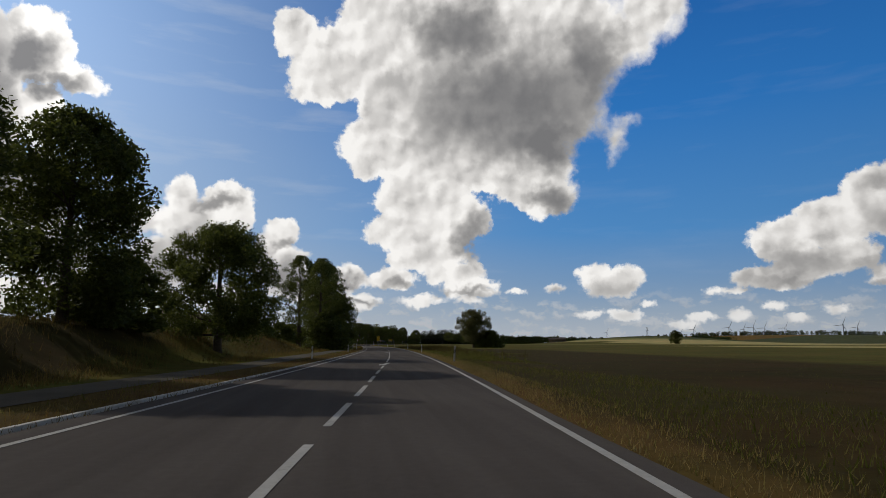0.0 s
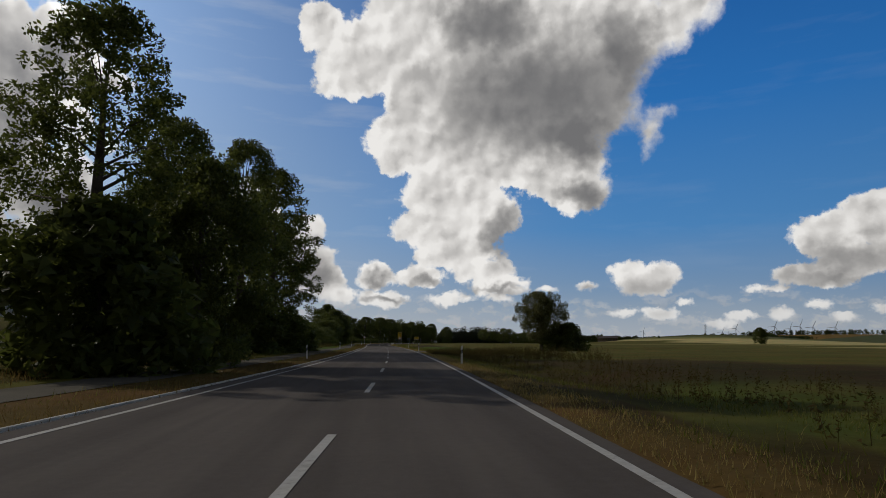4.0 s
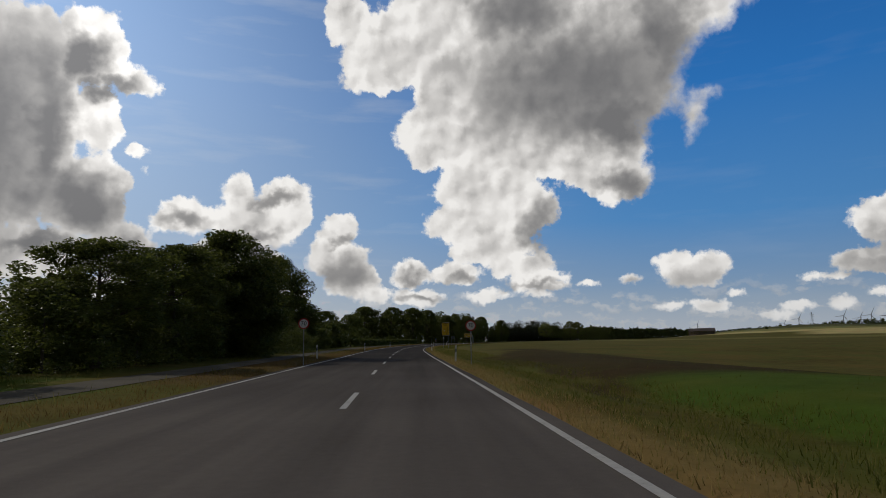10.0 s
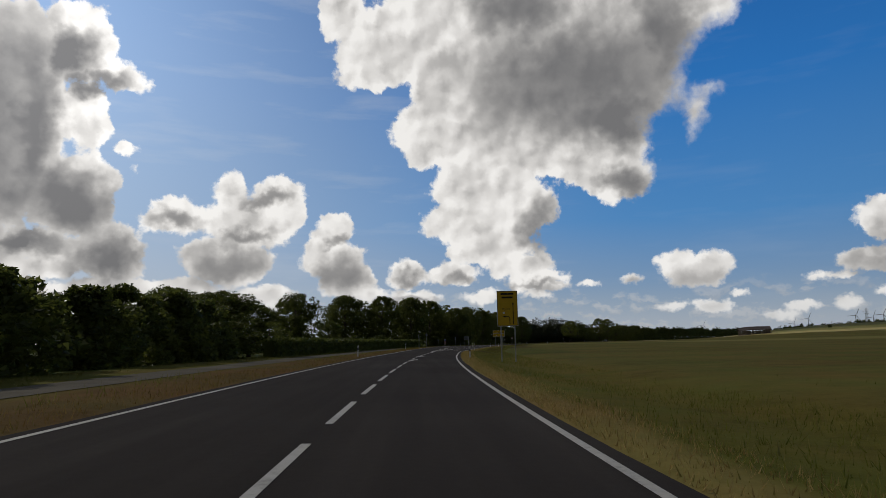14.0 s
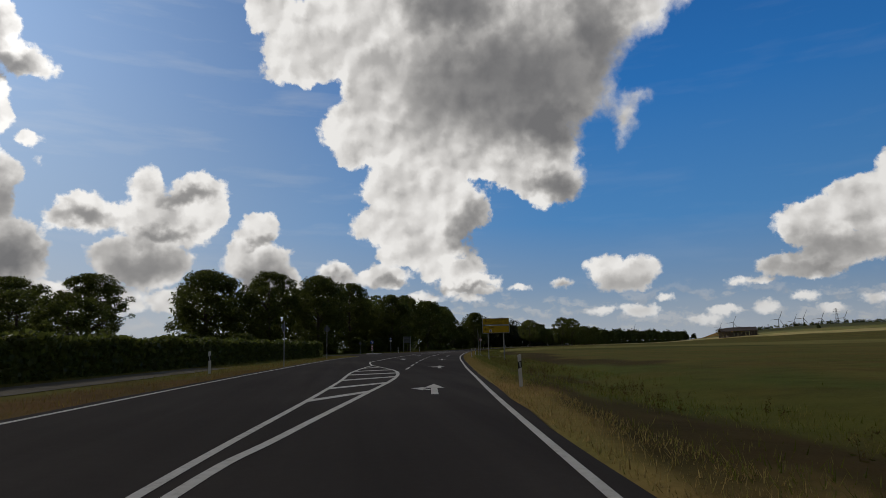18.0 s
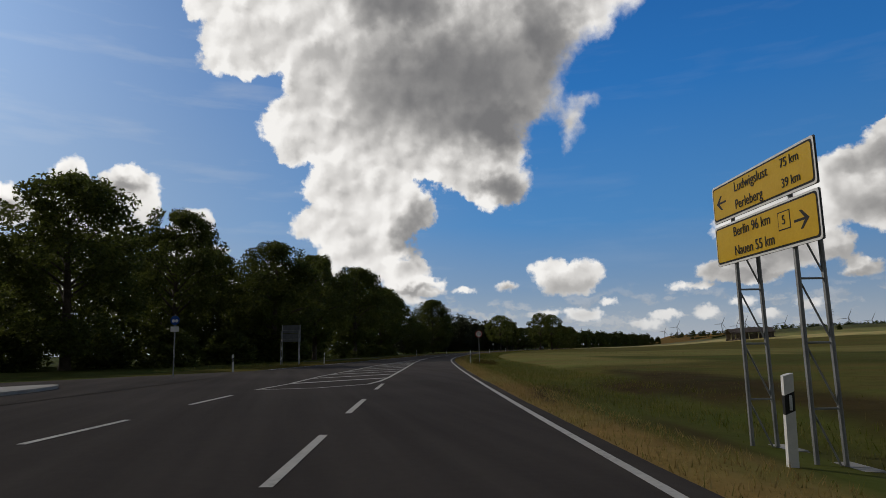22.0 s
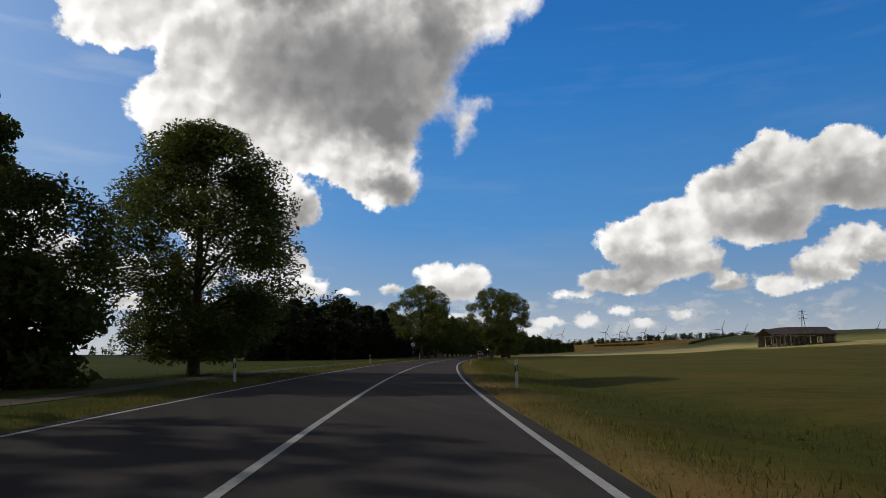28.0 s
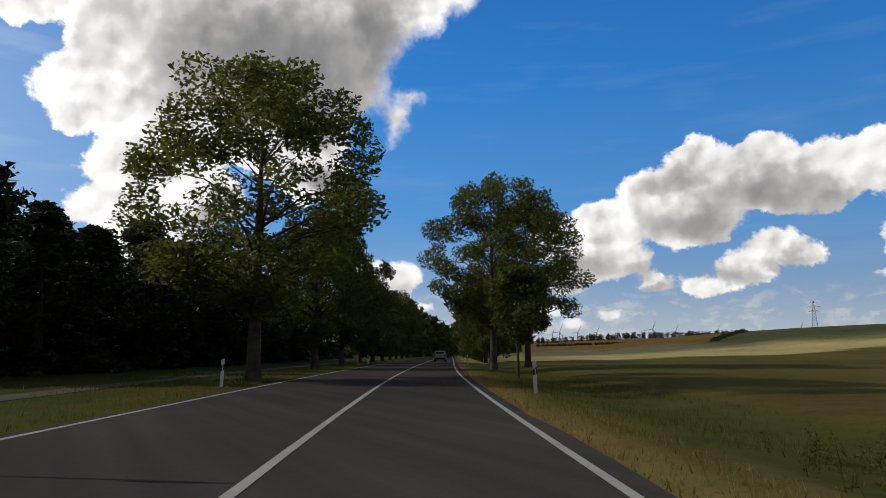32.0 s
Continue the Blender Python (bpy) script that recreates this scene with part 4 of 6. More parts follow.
for s, d in ((590, -26), (598, -23), (606, -22), (612, -20.5), (622, -21),  (579, -48), (583, -38), (570, -60), (560, -66), (563, -76), (566, -52), (561, -58), (557, -72), (572, -50), (526, -30), (523, -36), (592, -34)):
    plant("bush_a", s, d, 3.8, 3.6)
plant("fine", 696.5, -16.6, 8.8, 4.1)
plant("bush_a", 694, -15.5, 5, 3.6)
plant("overhang", 708, -13.8, 14.8, 6.5)
for s, d, H, R in ((655, -16.4, 2.2, 3), (650, -15.8, 2.4, 2.6), (643, -15.4, 1.9, 1.6), (668, -17, 2.4, 3), (632, -16.8, 2.4, 2.4), (637, -16.4, 2.8, 2.4), (97, -19.2, 2.6, 1.9), (101, -20, 2.0, 2.2)):
    plant("bush_b", s, d, H, R)
for s, d, H, R in ((216, -62, 9, 4.5), (226, -53, 8.6, 4), (182, -78, 9, 4.5), (172, -88, 8, 5)):
    plant("garden", s, d, H, R)
# trees of the avenue
plant("airy", 800, -7.9, 14.5, 7.5)
plant("airy", 825, 5.2, 16.4, 6.6)
plant("airy", 833, 9.0, 15.9, 6.8)
plant("sapling", 808.4, 5.4, 6.6, 2.3)
for k, s in enumerate(np.arange(822, 930, 13.0)):
    plant("garden" if s > 850 else "broad_c", float(s), -9.2, 10.5 + 3.5 * _r.random(), 4.6, group="avenue trees")
    if s > 840:
        plant("garden" if s > 850 else "broad_c", float(s) + 5, 6.6, 11 + 3 * _r.random(), 4.6, group="avenue trees")
for k, s in enumerate(np.arange(940, 1420, 11.0)):         # far off it bends to the right
    bend = 0.14 * max(0.0, float(s) - 980)
    plant("far", float(s), -9.5 + bend, 11 + 4 * _r.random(), 5.6, group="avenue trees")
    if k % 5 == 0:
        plant("far", float(s) + 6, 7.0 + bend, 9 + 3 * _r.random(), 4.6, group="avenue trees")
# the pine wood
for s, d, H, R in ((806, -62, 8.5, 3.2), (812, -70, 6.0, 2.8), (802, -57, 10.5, 3.4), (798, -50, 11.5, 3.6)):
    plant("pine", s, d, H, R, group="pines of the wood")
for k in range(64):
    row = k % 4
    s = 784 + (k // 4) * 6.2 + 2.5 * _r.random() + row * 2.2
    plant("pine", s, -23 - row * 6.5 - 2 * _r.random() - max(0, 800 - s) * 0.9, 10.2 + 3.2 * _r.random() ** 1.6, 3.6 + 0.8 * _r.random(), group="pines of the wood")
for k in range(34):
    s, row = 802 + k * 4.0, k % 3
    plant("bush_far", s, -24.5 - row * 9, 3.6, 3.8)
# in the fields
plant("bush_a", 935, 150, 2.6, 1.6)
plant("willow", 281, 43.2, 17.6, 7)
plant("bush_a", 279, 50.5, 8.6, 6.2)
plant("bush_a", 280.5, 46.2, 6.8, 4.4)
plant("dense", 692, 245, 12.5, 5.6)

# ---------------------------------------------------------------- beside the road
WHITE = two_tone("white_plastic", (0.7, 0.69, 0.67), (0.84, 0.83, 0.81), 3, 30, rough=0.5, bump=0.1)
BLACK = two_tone("black_plastic", (0.012, 0.012, 0.013), (0.03, 0.03, 0.03), 4, 30, rough=0.5, bump=0.1)
REFLECT = two_tone("reflector", (0.5, 0.52, 0.55), (0.75, 0.77, 0.8), 20, 90, rough=0.25, bump=0.1)
STEEL = two_tone("galvanised_steel", (0.22, 0.225, 0.23), (0.36, 0.365, 0.37), 3, 40, rough=0.5, metal=0.6, bump=0.1)
SIGN_BACK = two_tone("sign_back", (0.1, 0.107, 0.115), (0.16, 0.167, 0.175), 3, 30, rough=0.5, metal=0.4, bump=0.1)
YELLOW = two_tone("yellow_sign", (0.56, 0.34, 0.01), (0.66, 0.42, 0.02), 1.5, 25, rough=0.45, bump=0.05)
INK = two_tone("sign_ink", (0.012, 0.012, 0.012), (0.02, 0.02, 0.02), 3, 20, rough=0.6, bump=0.05)
RED = two_tone("sign_red", (0.42, 0.02, 0.025), (0.52, 0.035, 0.04), 3, 20, rough=0.45, bump=0.05)
BLUE = two_tone("sign_blue", (0.01, 0.06, 0.28), (0.02, 0.09, 0.36), 3, 20, rough=0.45, bump=0.05)
KERBSTONE = two_tone("kerb_stone", (0.5, 0.48, 0.43), (0.72, 0.69, 0.63), 0.8, 25)

# cycle path, kerb, field track and side road
PATH_IN = lambda s: np.interp(s, (-100, 40, 70, 190, 215, 235, 307, 425, 470), (-8.2, -8.1, -8.7, -8.4, -7.3, -7.9, -9.1, -9.8, -11.6))
PATH_OUT = lambda s: np.interp(s, (-100, 40, 70, 190, 215, 235, 307, 425, 470), (-10.4, -10.2, -11.3, -10.9, -9.7, -10.1, -11.0, -12.1, -13.6))
put("pavement", sd_strip("pavement", np.arange(-110, 470, 3.0), PATH_OUT, PATH_IN, PATH, 0.016, 2, 0.05),
    label="pale worn asphalt cycle path behind a grass strip", category="path", kind="structure")
put("pavement", sd_strip("pavement_on", np.arange(598, 985, 3.0), lambda s: np.interp(s, (598, 640, 690, 718, 762, 800, 985), (-15, -12.5, -11.4, -12.6, -11.2, -13, -14)),
                         lambda s: np.interp(s, (598, 640, 690, 718, 762, 800, 985), (-13, -11, -9.9, -11.2, -10.0, -11.6, -12.6)), PATH, 0.016, 2, 0.05),
    label="narrow pale cycle path along the meadow", category="path", kind="structure")


def kerb_run():
    root = tagged(new("kerb"), "low pale concrete kerb along the road edge", "kerb", kind="structure")
    stones = []
    for s in np.arange(-60, 209, 1.0):
        d = float(np.interp(s, (-60, 12, 60, 86, 183, 206, 212), (-5.95, -5.95, -5.85, -5.95, -5.75, -5.6, -5.2)))
        stones.append((s, d))
    shared = None
    verts, faces = [], []
    for s, d in stones:
        near = 20 <= s < 209
        if shared is None:
            bm = box(0.09, 0.985, 0.22, (0, 0, -0.065), 0.012)
            shared = bpy.data.meshes.new("kerb_stone")
            bm.to_mesh(shared)
            bm.free()
            shared.materials.append(KERBSTONE)
        x, y, z = on(s + 0.5, d, 0.0)
        if near:
            put("kerb_stone", shared, root, pose(x, y, z, 0, 0, -heading_at(s)))
        else:
            base = len(verts)
            m = pose(x, y, z, 0, 0, -heading_at(s))
            for vx in (-0.055, 0.055):
                for vy in (-0.49, 0.49):
                    for vz in (-0.1, 0.045):
                        verts.append(tuple(m @ Vector((vx, vy, vz))))
            for f in ((0, 1, 3, 2), (4, 6, 7, 5), (0, 4, 5, 1), (2, 3, 7, 6), (1, 5, 7, 3)):
                faces.append(tuple(base + k for k in f))
    put("kerb_rest", mesh_from("kerb_rest", verts, faces, KERBSTONE), root, kind="stuff")


kerb_run()


def cross_strip(name, ds, lo, hi, mat, up, label, category):
    verts, faces, n = [], [], 6
    for d in ds:
        a, b = float(lo(d)), float(hi(d))
        for k in range(n + 1):
            verts.append(on(a + (b - a) * k / n, d, up))
    for i in range(len(ds) - 1):
        for k in range(n):
            p = i * (n + 1) + k
            faces.append((p, p + 1, p + n + 2, p + n + 1))
    return put(name, mesh_from(name, verts, faces, mat), label=label, category=category, kind="structure")


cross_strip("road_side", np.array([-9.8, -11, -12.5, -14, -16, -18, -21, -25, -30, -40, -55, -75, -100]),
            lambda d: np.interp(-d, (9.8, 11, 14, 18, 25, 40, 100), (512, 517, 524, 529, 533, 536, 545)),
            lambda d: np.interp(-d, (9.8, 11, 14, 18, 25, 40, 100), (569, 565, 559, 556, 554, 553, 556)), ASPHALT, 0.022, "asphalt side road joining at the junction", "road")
cross_strip("track", np.array([2.4, 2.9, 3.8, 5, 6.3, 7.6, 9]), lambda d: np.interp(d, (2.4, 2.9, 3.8, 6.3, 9), (177.6, 179.3, 181, 182.9, 183.6)),
            lambda d: np.interp(d, (2.4, 2.9, 6.3, 9), (190.4, 189.4, 184.9, 184.4)), PATH, 0.014, "short pale asphalt apron of a field entrance", "track")


def island():
    out = [(543 + 4.6 * math.cos(a) * (1 if math.cos(a) > 0 else 0.9), -13.0 + 1.1 * math.sin(a)) for a in np.linspace(0, 2 * math.pi, 22)[:-1]]
    low, high = [on(s, d, -0.02) for s, d in out], [on(s, d, 0.13) for s, d in out]
    n = len(out)
    faces = [(i, (i + 1) % n, n + (i + 1) % n, n + i) for i in range(n)] + [tuple(range(n, 2 * n))]
    put("traffic_island", mesh_from("traffic_island", low + high, faces, CONCRETE), label="low pale concrete traffic island at the junction", category="traffic island")


island()


# white posts with a slanted black band
def make_post():
    root = tagged(new("delineator_post"), "white plastic delineator post with black band and reflector", "road post", "delineator posts")

    def shell(z0, z1, slope0, slope1, grow=0.0):
        bm = bmesh.new()
        prof = [(-0.06 - grow, -0.02 - grow), (0.06 + grow, -0.02 - grow), (0.05 + grow, 0.055 + grow), (0.0, 0.085 + grow), (-0.05 - grow, 0.055 + grow)]
        lo = [bm.verts.new((x, y, z0 + slope0 * (x + 0.06))) for x, y in prof]
        hi = [bm.verts.new((x, y, z1 + slope1 * (x + 0.06))) for x, y in prof]
        for i in range(5):
            j = (i + 1) % 5
            bm.faces.new((lo[i], lo[j], hi[j], hi[i]))
        bm.faces.new(hi)
        bm.faces.new(lo[::-1])
        return bm

    part("body", shell(-0.25, 0.58, 0, 0.42), WHITE, root)
    part("band", shell(0.58, 0.80, 0.42, 0.42, -0.001), BLACK, root, "black slanted band")
    part("cap", shell(0.80, 1.02, 0.42, 0.3), WHITE, root)
    part("reflector", box(0.035, 0.012, 0.17, (0.008, -0.026, 0.72), 0.004), REFLECT, root, "upright pale reflector")
    return root


POST = make_post()
_first = True
for s, d in ((46.4, 3.45), (92, 3.25), (137.4, 3.3), (190.4, 3.15), (237, 3.6), (286.4, 3.0), (340, 3.3), (396, 3.2), (452, 3.15), (507.8, 3.62), (531.2, 4.25), (586.2, 3.8), (640, 3.5), (694, 3.45), (739.7, 3.1), (790.5, 3.7), (840, 3.4), (890, 3.4),
             (56, -7.5), (101, -7.3), (150, -7.3), (206, -8.6), (246, -8.4), (294, -6.9), (342.5, -6.6), (398, -7.0), (462, -10.2), (565, -11.8), (588, -10.2), (655.5, -8.2), (698.5, -8.4), (745, -8.3), (794.5, -7.6), (845, -7.8)):
    m = at_road(s, d, 0, 0 if d > 0 else 3) @ pose(0, 0, 0, (s * 7 % 5) - 2.5, (s * 3 % 5) - 2.5, 0)
    if _first:
        POST.matrix_basis, _first = m, False
    else:
        copy_thing(POST, m)


# letters, built from the built-in font
def letters(text, size, parent, name, at, mat, align="LEFT", m=None):
    cu = bpy.data.curves.new(name, "FONT")
    cu.body, cu.size, cu.align_x, cu.align_y, cu.extrude = text, size, align, "CENTER", 0.002
    tmp = new("letters_tmp", cu)
    me = bpy.data.meshes.new_from_object(tmp.evaluated_get(bpy.context.evaluated_depsgraph_get()))
    bpy.data.objects.remove(tmp)
    me.materials.clear()
    me.materials.append(mat)
    me.name = name
    return put(name, me, parent, (m or Matrix()) @ Matrix.Translation(at) @ pose(0, 0, 0, 90, 0, 0))


def flat(pts, mat, parent, name, y, thick=0.003, label=""):
    """A flat cut-out standing in the xz plane, facing -y."""
    bm = bmesh.new()
    f = bm.faces.new([bm.verts.new((x, y, z)) for x, z in pts])
    ext = bmesh.ops.extrude_face_region(bm, geom=[f])
    bmesh.ops.translate(bm, vec=(0, -thick, 0), verts=[v for v in ext["geom"] if isinstance(v, bmesh.types.BMVert)])
    bmesh.ops.recalc_face_normals(bm, faces=bm.faces)
    return part(name, bm, mat, parent, label)


def ring(r, n=28, cx=0.0, cz=0.0):
    return [(cx + r * math.cos(2 * math.pi * k / n), cz + r * math.sin(2 * math.pi * k / n)) for k in range(n)]


def speed_sign(s, d, h, ended=False, turn=0.0):
    what = "round white end-of-limit sign with a diagonal bar on a steel pole" if ended else "round red-rimmed speed limit sign on a steel pole"
    root = tagged(new("speed_sign"), what, "road sign", "speed signs")
    root.matrix_basis = at_road(s, d, 0, turn)
    part("pole", tube(0.03, 0.03, h + 0.38, (0, 0.03, -0.1)), STEEL, root)
    part("clamp", join(box(0.09, 0.05, 0.03, (0, 0.02, h - 0.15)), box(0.09, 0.05, 0.03, (0, 0.02, h + 0.15))), STEEL, root)
    board = flat(ring(0.31, cz=h), RED if not ended else WHITE, root, "disc", -0.004, 0.006)
    if not ended:
        flat(ring(0.245, cz=h), WHITE, board, "face", -0.011, 0.003, "white face")
    letters("70", 0.34, board, "numerals", (0, -0.017, h), INK, "CENTER")
    if ended:
        for k in range(5):
            o = (k - 2) * 0.035
            flat([(-0.2 + o, h - 0.22), (-0.185 + o, h - 0.22), (0.2 + o, h + 0.2), (0.185 + o, h + 0.2)], INK, board, "bar", -0.011, 0.003)
    flat(ring(0.305, cz=h), SIGN_BACK, root, "back", 0.002, 0.003)
    return root


speed_sign(282, 3.6, 2.25)
speed_sign(281.5, -6.05, 2.3, turn=2)
speed_sign(583.3, 4.5, 2.65, turn=3)
speed_sign(776.5, -6.55, 2.55, True)


def sign_board(root, x0, x1, z0, z1, name):
    """A yellow board with white edge and black frame line, facing -y."""
    part(name + "_back", box(x1 - x0, 0.03, z1 - z0, ((x0 + x1) / 2, 0.02, (z0 + z1) / 2), 0.01), SIGN_BACK, root)
    cx, cz, w, h = (x0 + x1) / 2, (z0 + z1) / 2, (x1 - x0) / 2, (z1 - z0) / 2

    def rounded(inset, r=0.05):
        out = []
        for sx, sz, a0 in ((1, 1, 0), (-1, 1, 90), (-1, -1, 180), (1, -1, 270)):
            for k in range(4):
                a = radians(a0 + 30 * k)
                out.append((cx + sx * (w - inset - r) + r * math.cos(a), cz + sz * (h - inset - r) + r * math.sin(a)))
        return out

    edge = flat(rounded(0), WHITE, root, name, 0.004, 0.004)
    flat(rounded(0.03), INK, edge, "frame_line", -0.0005, 0.003)
    flat(rounded(0.055), YELLOW, edge, "face", -0.0045, 0.003)
    return edge


def arrow_sign(edge, cx, cz, k, turn):
    pts = [(-0.05, -0.5), (0.05, -0.5), (0.05, 0.2), (0.36, -0.12), (0.36, 0.04), (0.0, 0.5), (-0.36, 0.04), (-0.36, -0.12), (-0.05, 0.2)]
    c, s = math.cos(radians(turn)), math.sin(radians(turn))
    flat([(cx + k * (x * c - z * s), cz + k * (x * s + z * c)) for x, z in pts], INK, edge, "arrow", -0.0085, 0.002)


def lattice_leg(root, x, z1, depth=0.75, z0=-1.35):
    leg = part("leg", join(rod((x, 0.06, z0), (x, 0.06, z1), 0.032), rod((x, 0.06 + depth, z0), (x, 0.06 + depth * 0.9, z1 * 0.8), 0.032)), STEEL, root)
    n = 4
    for k in range(n):
        a, b = z0 + (z1 * 0.8 - z0) * k / n, z0 + (z1 * 0.8 - z0) * (k + 1) / n
        part("brace", rod((x, 0.06, b), (x, 0.06 + depth * 0.92, b), 0.014, 6), STEEL, leg)
        part("brace", rod((x, 0.06, b), (x, 0.06 + depth * 0.96, a), 0.014, 6), STEEL, leg)
    part("foot", box(0.7, depth + 0.55, 0.16, (x, 0.06 + depth / 2, z0 + 0.03), 0.02), CONCRETE, root, "concrete foot slab")


def direction_sign():
    root = tagged(new("direction_sign"), "yellow two-panel direction sign on steel lattice legs", "road sign")
    root.matrix_basis = at_road(501, 6.2, 0) @ pose(0, 0, 0.69)
    up = sign_board(root, -1.42, 1.42, 3.02, 3.72, "upper_board")
    arrow_sign(up, -1.05, 3.37, 0.36, 0)
    flat([(-0.78, 3.25), (-0.42, 3.25), (-0.42, 3.47), (-0.78, 3.47)], INK, up, "road_number_frame", -0.0085, 0.002)
    flat([(-0.765, 3.265), (-0.435, 3.265), (-0.435, 3.455), (-0.765, 3.455)], YELLOW, up, "road_number_plate", -0.011, 0.002)
    letters("5", 0.17, up, "road_number", (-0.6, -0.018, 3.36), INK, "CENTER")
    letters("Ludwigslust", 0.235, up, "place_name", (-0.34, -0.014, 3.54), INK)
    letters("75", 0.235, up, "distance", (0.88, -0.014, 3.54), INK)
    letters("km", 0.15, up, "distance_unit", (1.16, -0.014, 3.52), INK)
    letters("Perleberg", 0.235, up, "place_name", (-0.3, -0.014, 3.22), INK)
    letters("39", 0.235, up, "distance", (0.88, -0.014, 3.22), INK)
    letters("km", 0.15, up, "distance_unit", (1.16, -0.014, 3.2), INK)
    lo = sign_board(root, -1.42, 1.42, 2.15, 2.97, "lower_board")
    arrow_sign(lo, -1.05, 2.56, 0.36, 90)
    letters("Kyritz", 0.235, lo, "place_name", (-0.76, -0.014, 2.76), INK)
    flat([(-0.7, 2.26), (-0.44, 2.26), (-0.44, 2.5), (-0.57, 2.56), (-0.7, 2.5)], WHITE, lo, "symbol_plate", -0.0085, 0.002)
    flat([(-0.6, 2.3), (-0.54, 2.3), (-0.54, 2.36), (-0.48, 2.36), (-0.48, 2.42), (-0.54, 2.42), (-0.54, 2.48), (-0.6, 2.48), (-0.6, 2.42), (-0.66, 2.42), (-0.66, 2.36), (-0.6, 2.36)], INK, lo, "symbol", -0.011, 0.002)
    for x in (-0.82, 0.82):
        lattice_leg(root, x, 3.7)
    return root


direction_sign()


def crossing_sign():
    root = tagged(new("direction_sign"), "yellow two-panel direction sign facing the side road", "road sign")
    root.matrix_basis = at_road(532.2, 4.66, 0, -90) @ pose(0, 0, 0.2)
    W = 1.35
    up = sign_board(root, -W, W, 3.06, 3.64, "upper_board")
    arrow_sign(up, -1.05, 3.35, 0.3, 90)
    for z, name, km in ((3.48, "Ludwigslust", "75 km"), (3.22, "Perleberg", "39 km")):
        letters(name, 0.2, up, "place_name", (-0.62, -0.014, z), INK)
        letters(km, 0.17, up, "distance", (0.62, -0.014, z), INK)
    lo = sign_board(root, -W, W, 2.4, 3.01, "lower_board")
    arrow_sign(lo, 0.98, 2.7, 0.32, -90)
    for z, name in ((2.84, "Berlin 96 km"), (2.56, "Nauen 55 km")):
        letters(name, 0.2, lo, "place_name", (-0.75, -0.014, z), INK)
    flat([(0.46, 2.64), (0.74, 2.64), (0.74, 2.88), (0.46, 2.88)], INK, lo, "road_number_frame", -0.0085, 0.002)
    flat([(0.475, 2.655), (0.725, 2.655), (0.725, 2.865), (0.475, 2.865)], YELLOW, lo, "road_number_plate", -0.011, 0.002)
    letters("5", 0.17, lo, "road_number", (0.6, -0.018, 2.76), INK, "CENTER")
    for x in (-0.87, 0.67):
        lattice_leg(root, x, 3.5, 0.36, -0.35)


crossing_sign()


def advance_sign():
    root = tagged(new("advance_sign"), "tall yellow junction sign with black arrows on two poles", "road sign")
    root.matrix_basis = at_road(389.6, 6.1, 0) @ pose(0, 0, 0.85)
    b = sign_board(root, -0.82, 0.82, 1.95, 4.75, "board")
    flat([(0.42, 2.1), (0.48, 2.1), (0.48, 3.65), (0.54, 3.65), (0.45, 3.85), (0.36, 3.65), (0.42, 3.65)], INK, b, "arrow", -0.0085, 0.002)
    flat([(0.14, 2.1), (0.2, 2.1), (0.2, 2.62), (0.1, 2.74), (-0.18, 2.74), (-0.18, 2.8), (-0.38, 2.71), (-0.18, 2.62), (-0.18, 2.68), (0.06, 2.68), (0.14, 2.6)], INK, b, "turn_arrow", -0.0085, 0.002)
    letters("Kyritz", 0.24, b, "place_name", (-0.4, -0.014, 3.3), INK)
    flat([(-0.38, 2.92), (-0.22, 2.92), (-0.22, 3.08), (-0.38, 3.08)], WHITE, b, "symbol_plate", -0.0085, 0.002)
    for z, w in ((4.5, 0.52), (4.22, 0.44)):
        flat([(-w, z - 0.07), (w, z - 0.07), (w, z + 0.07), (-w, z + 0.07)], INK, b, "text_bar", -0.0085, 0.0015)
    for x in (-0.55, 0.55):
        part("pole", tube(0.045, 0.045, 6.6, (x, 0.06, -1.9)), STEEL, root)
    part("foot", box(0.9, 0.9, 0.14, (0.55, 0.06, -1.2), 0.02), CONCRETE, root, "concrete foot slab")


advance_sign()


def back_of_sign(s, d, h, shape, r=0.33, turn=0.0):
    root = tagged(new("road_sign"), "steel pole with the grey back of a road sign", "road sign")
    root.matrix_basis = at_road(s, d, 0, turn)
    part("pole", tube(0.032, 0.032, h + 0.3, (0, 0, -0.15)), STEEL, root)
    pts = ring(r, 3 if shape == "triangle" else 28, cz=h - r)
    if shape == "triangle":
        pts = [(-r, h - 0.1), (r, h - 0.1), (0, h - 0.1 - 1.7 * r)]
    flat(pts, SIGN_BACK, root, "plate", 0.045, 0.004)
    part("clamp", join(box(0.09, 0.05, 0.03, (0, 0.02, h - 0.2)), box(0.09, 0.05, 0.03, (0, 0.02, h - 0.5))), STEEL, root)


back_of_sign(472, -9.05, 2.7, "disc", 0.28, 78)
back_of_sign(498, -11.2, 3.3, "disc", 0.3)
back_of_sign(549, -16.5, 2.2, "disc", 0.25)


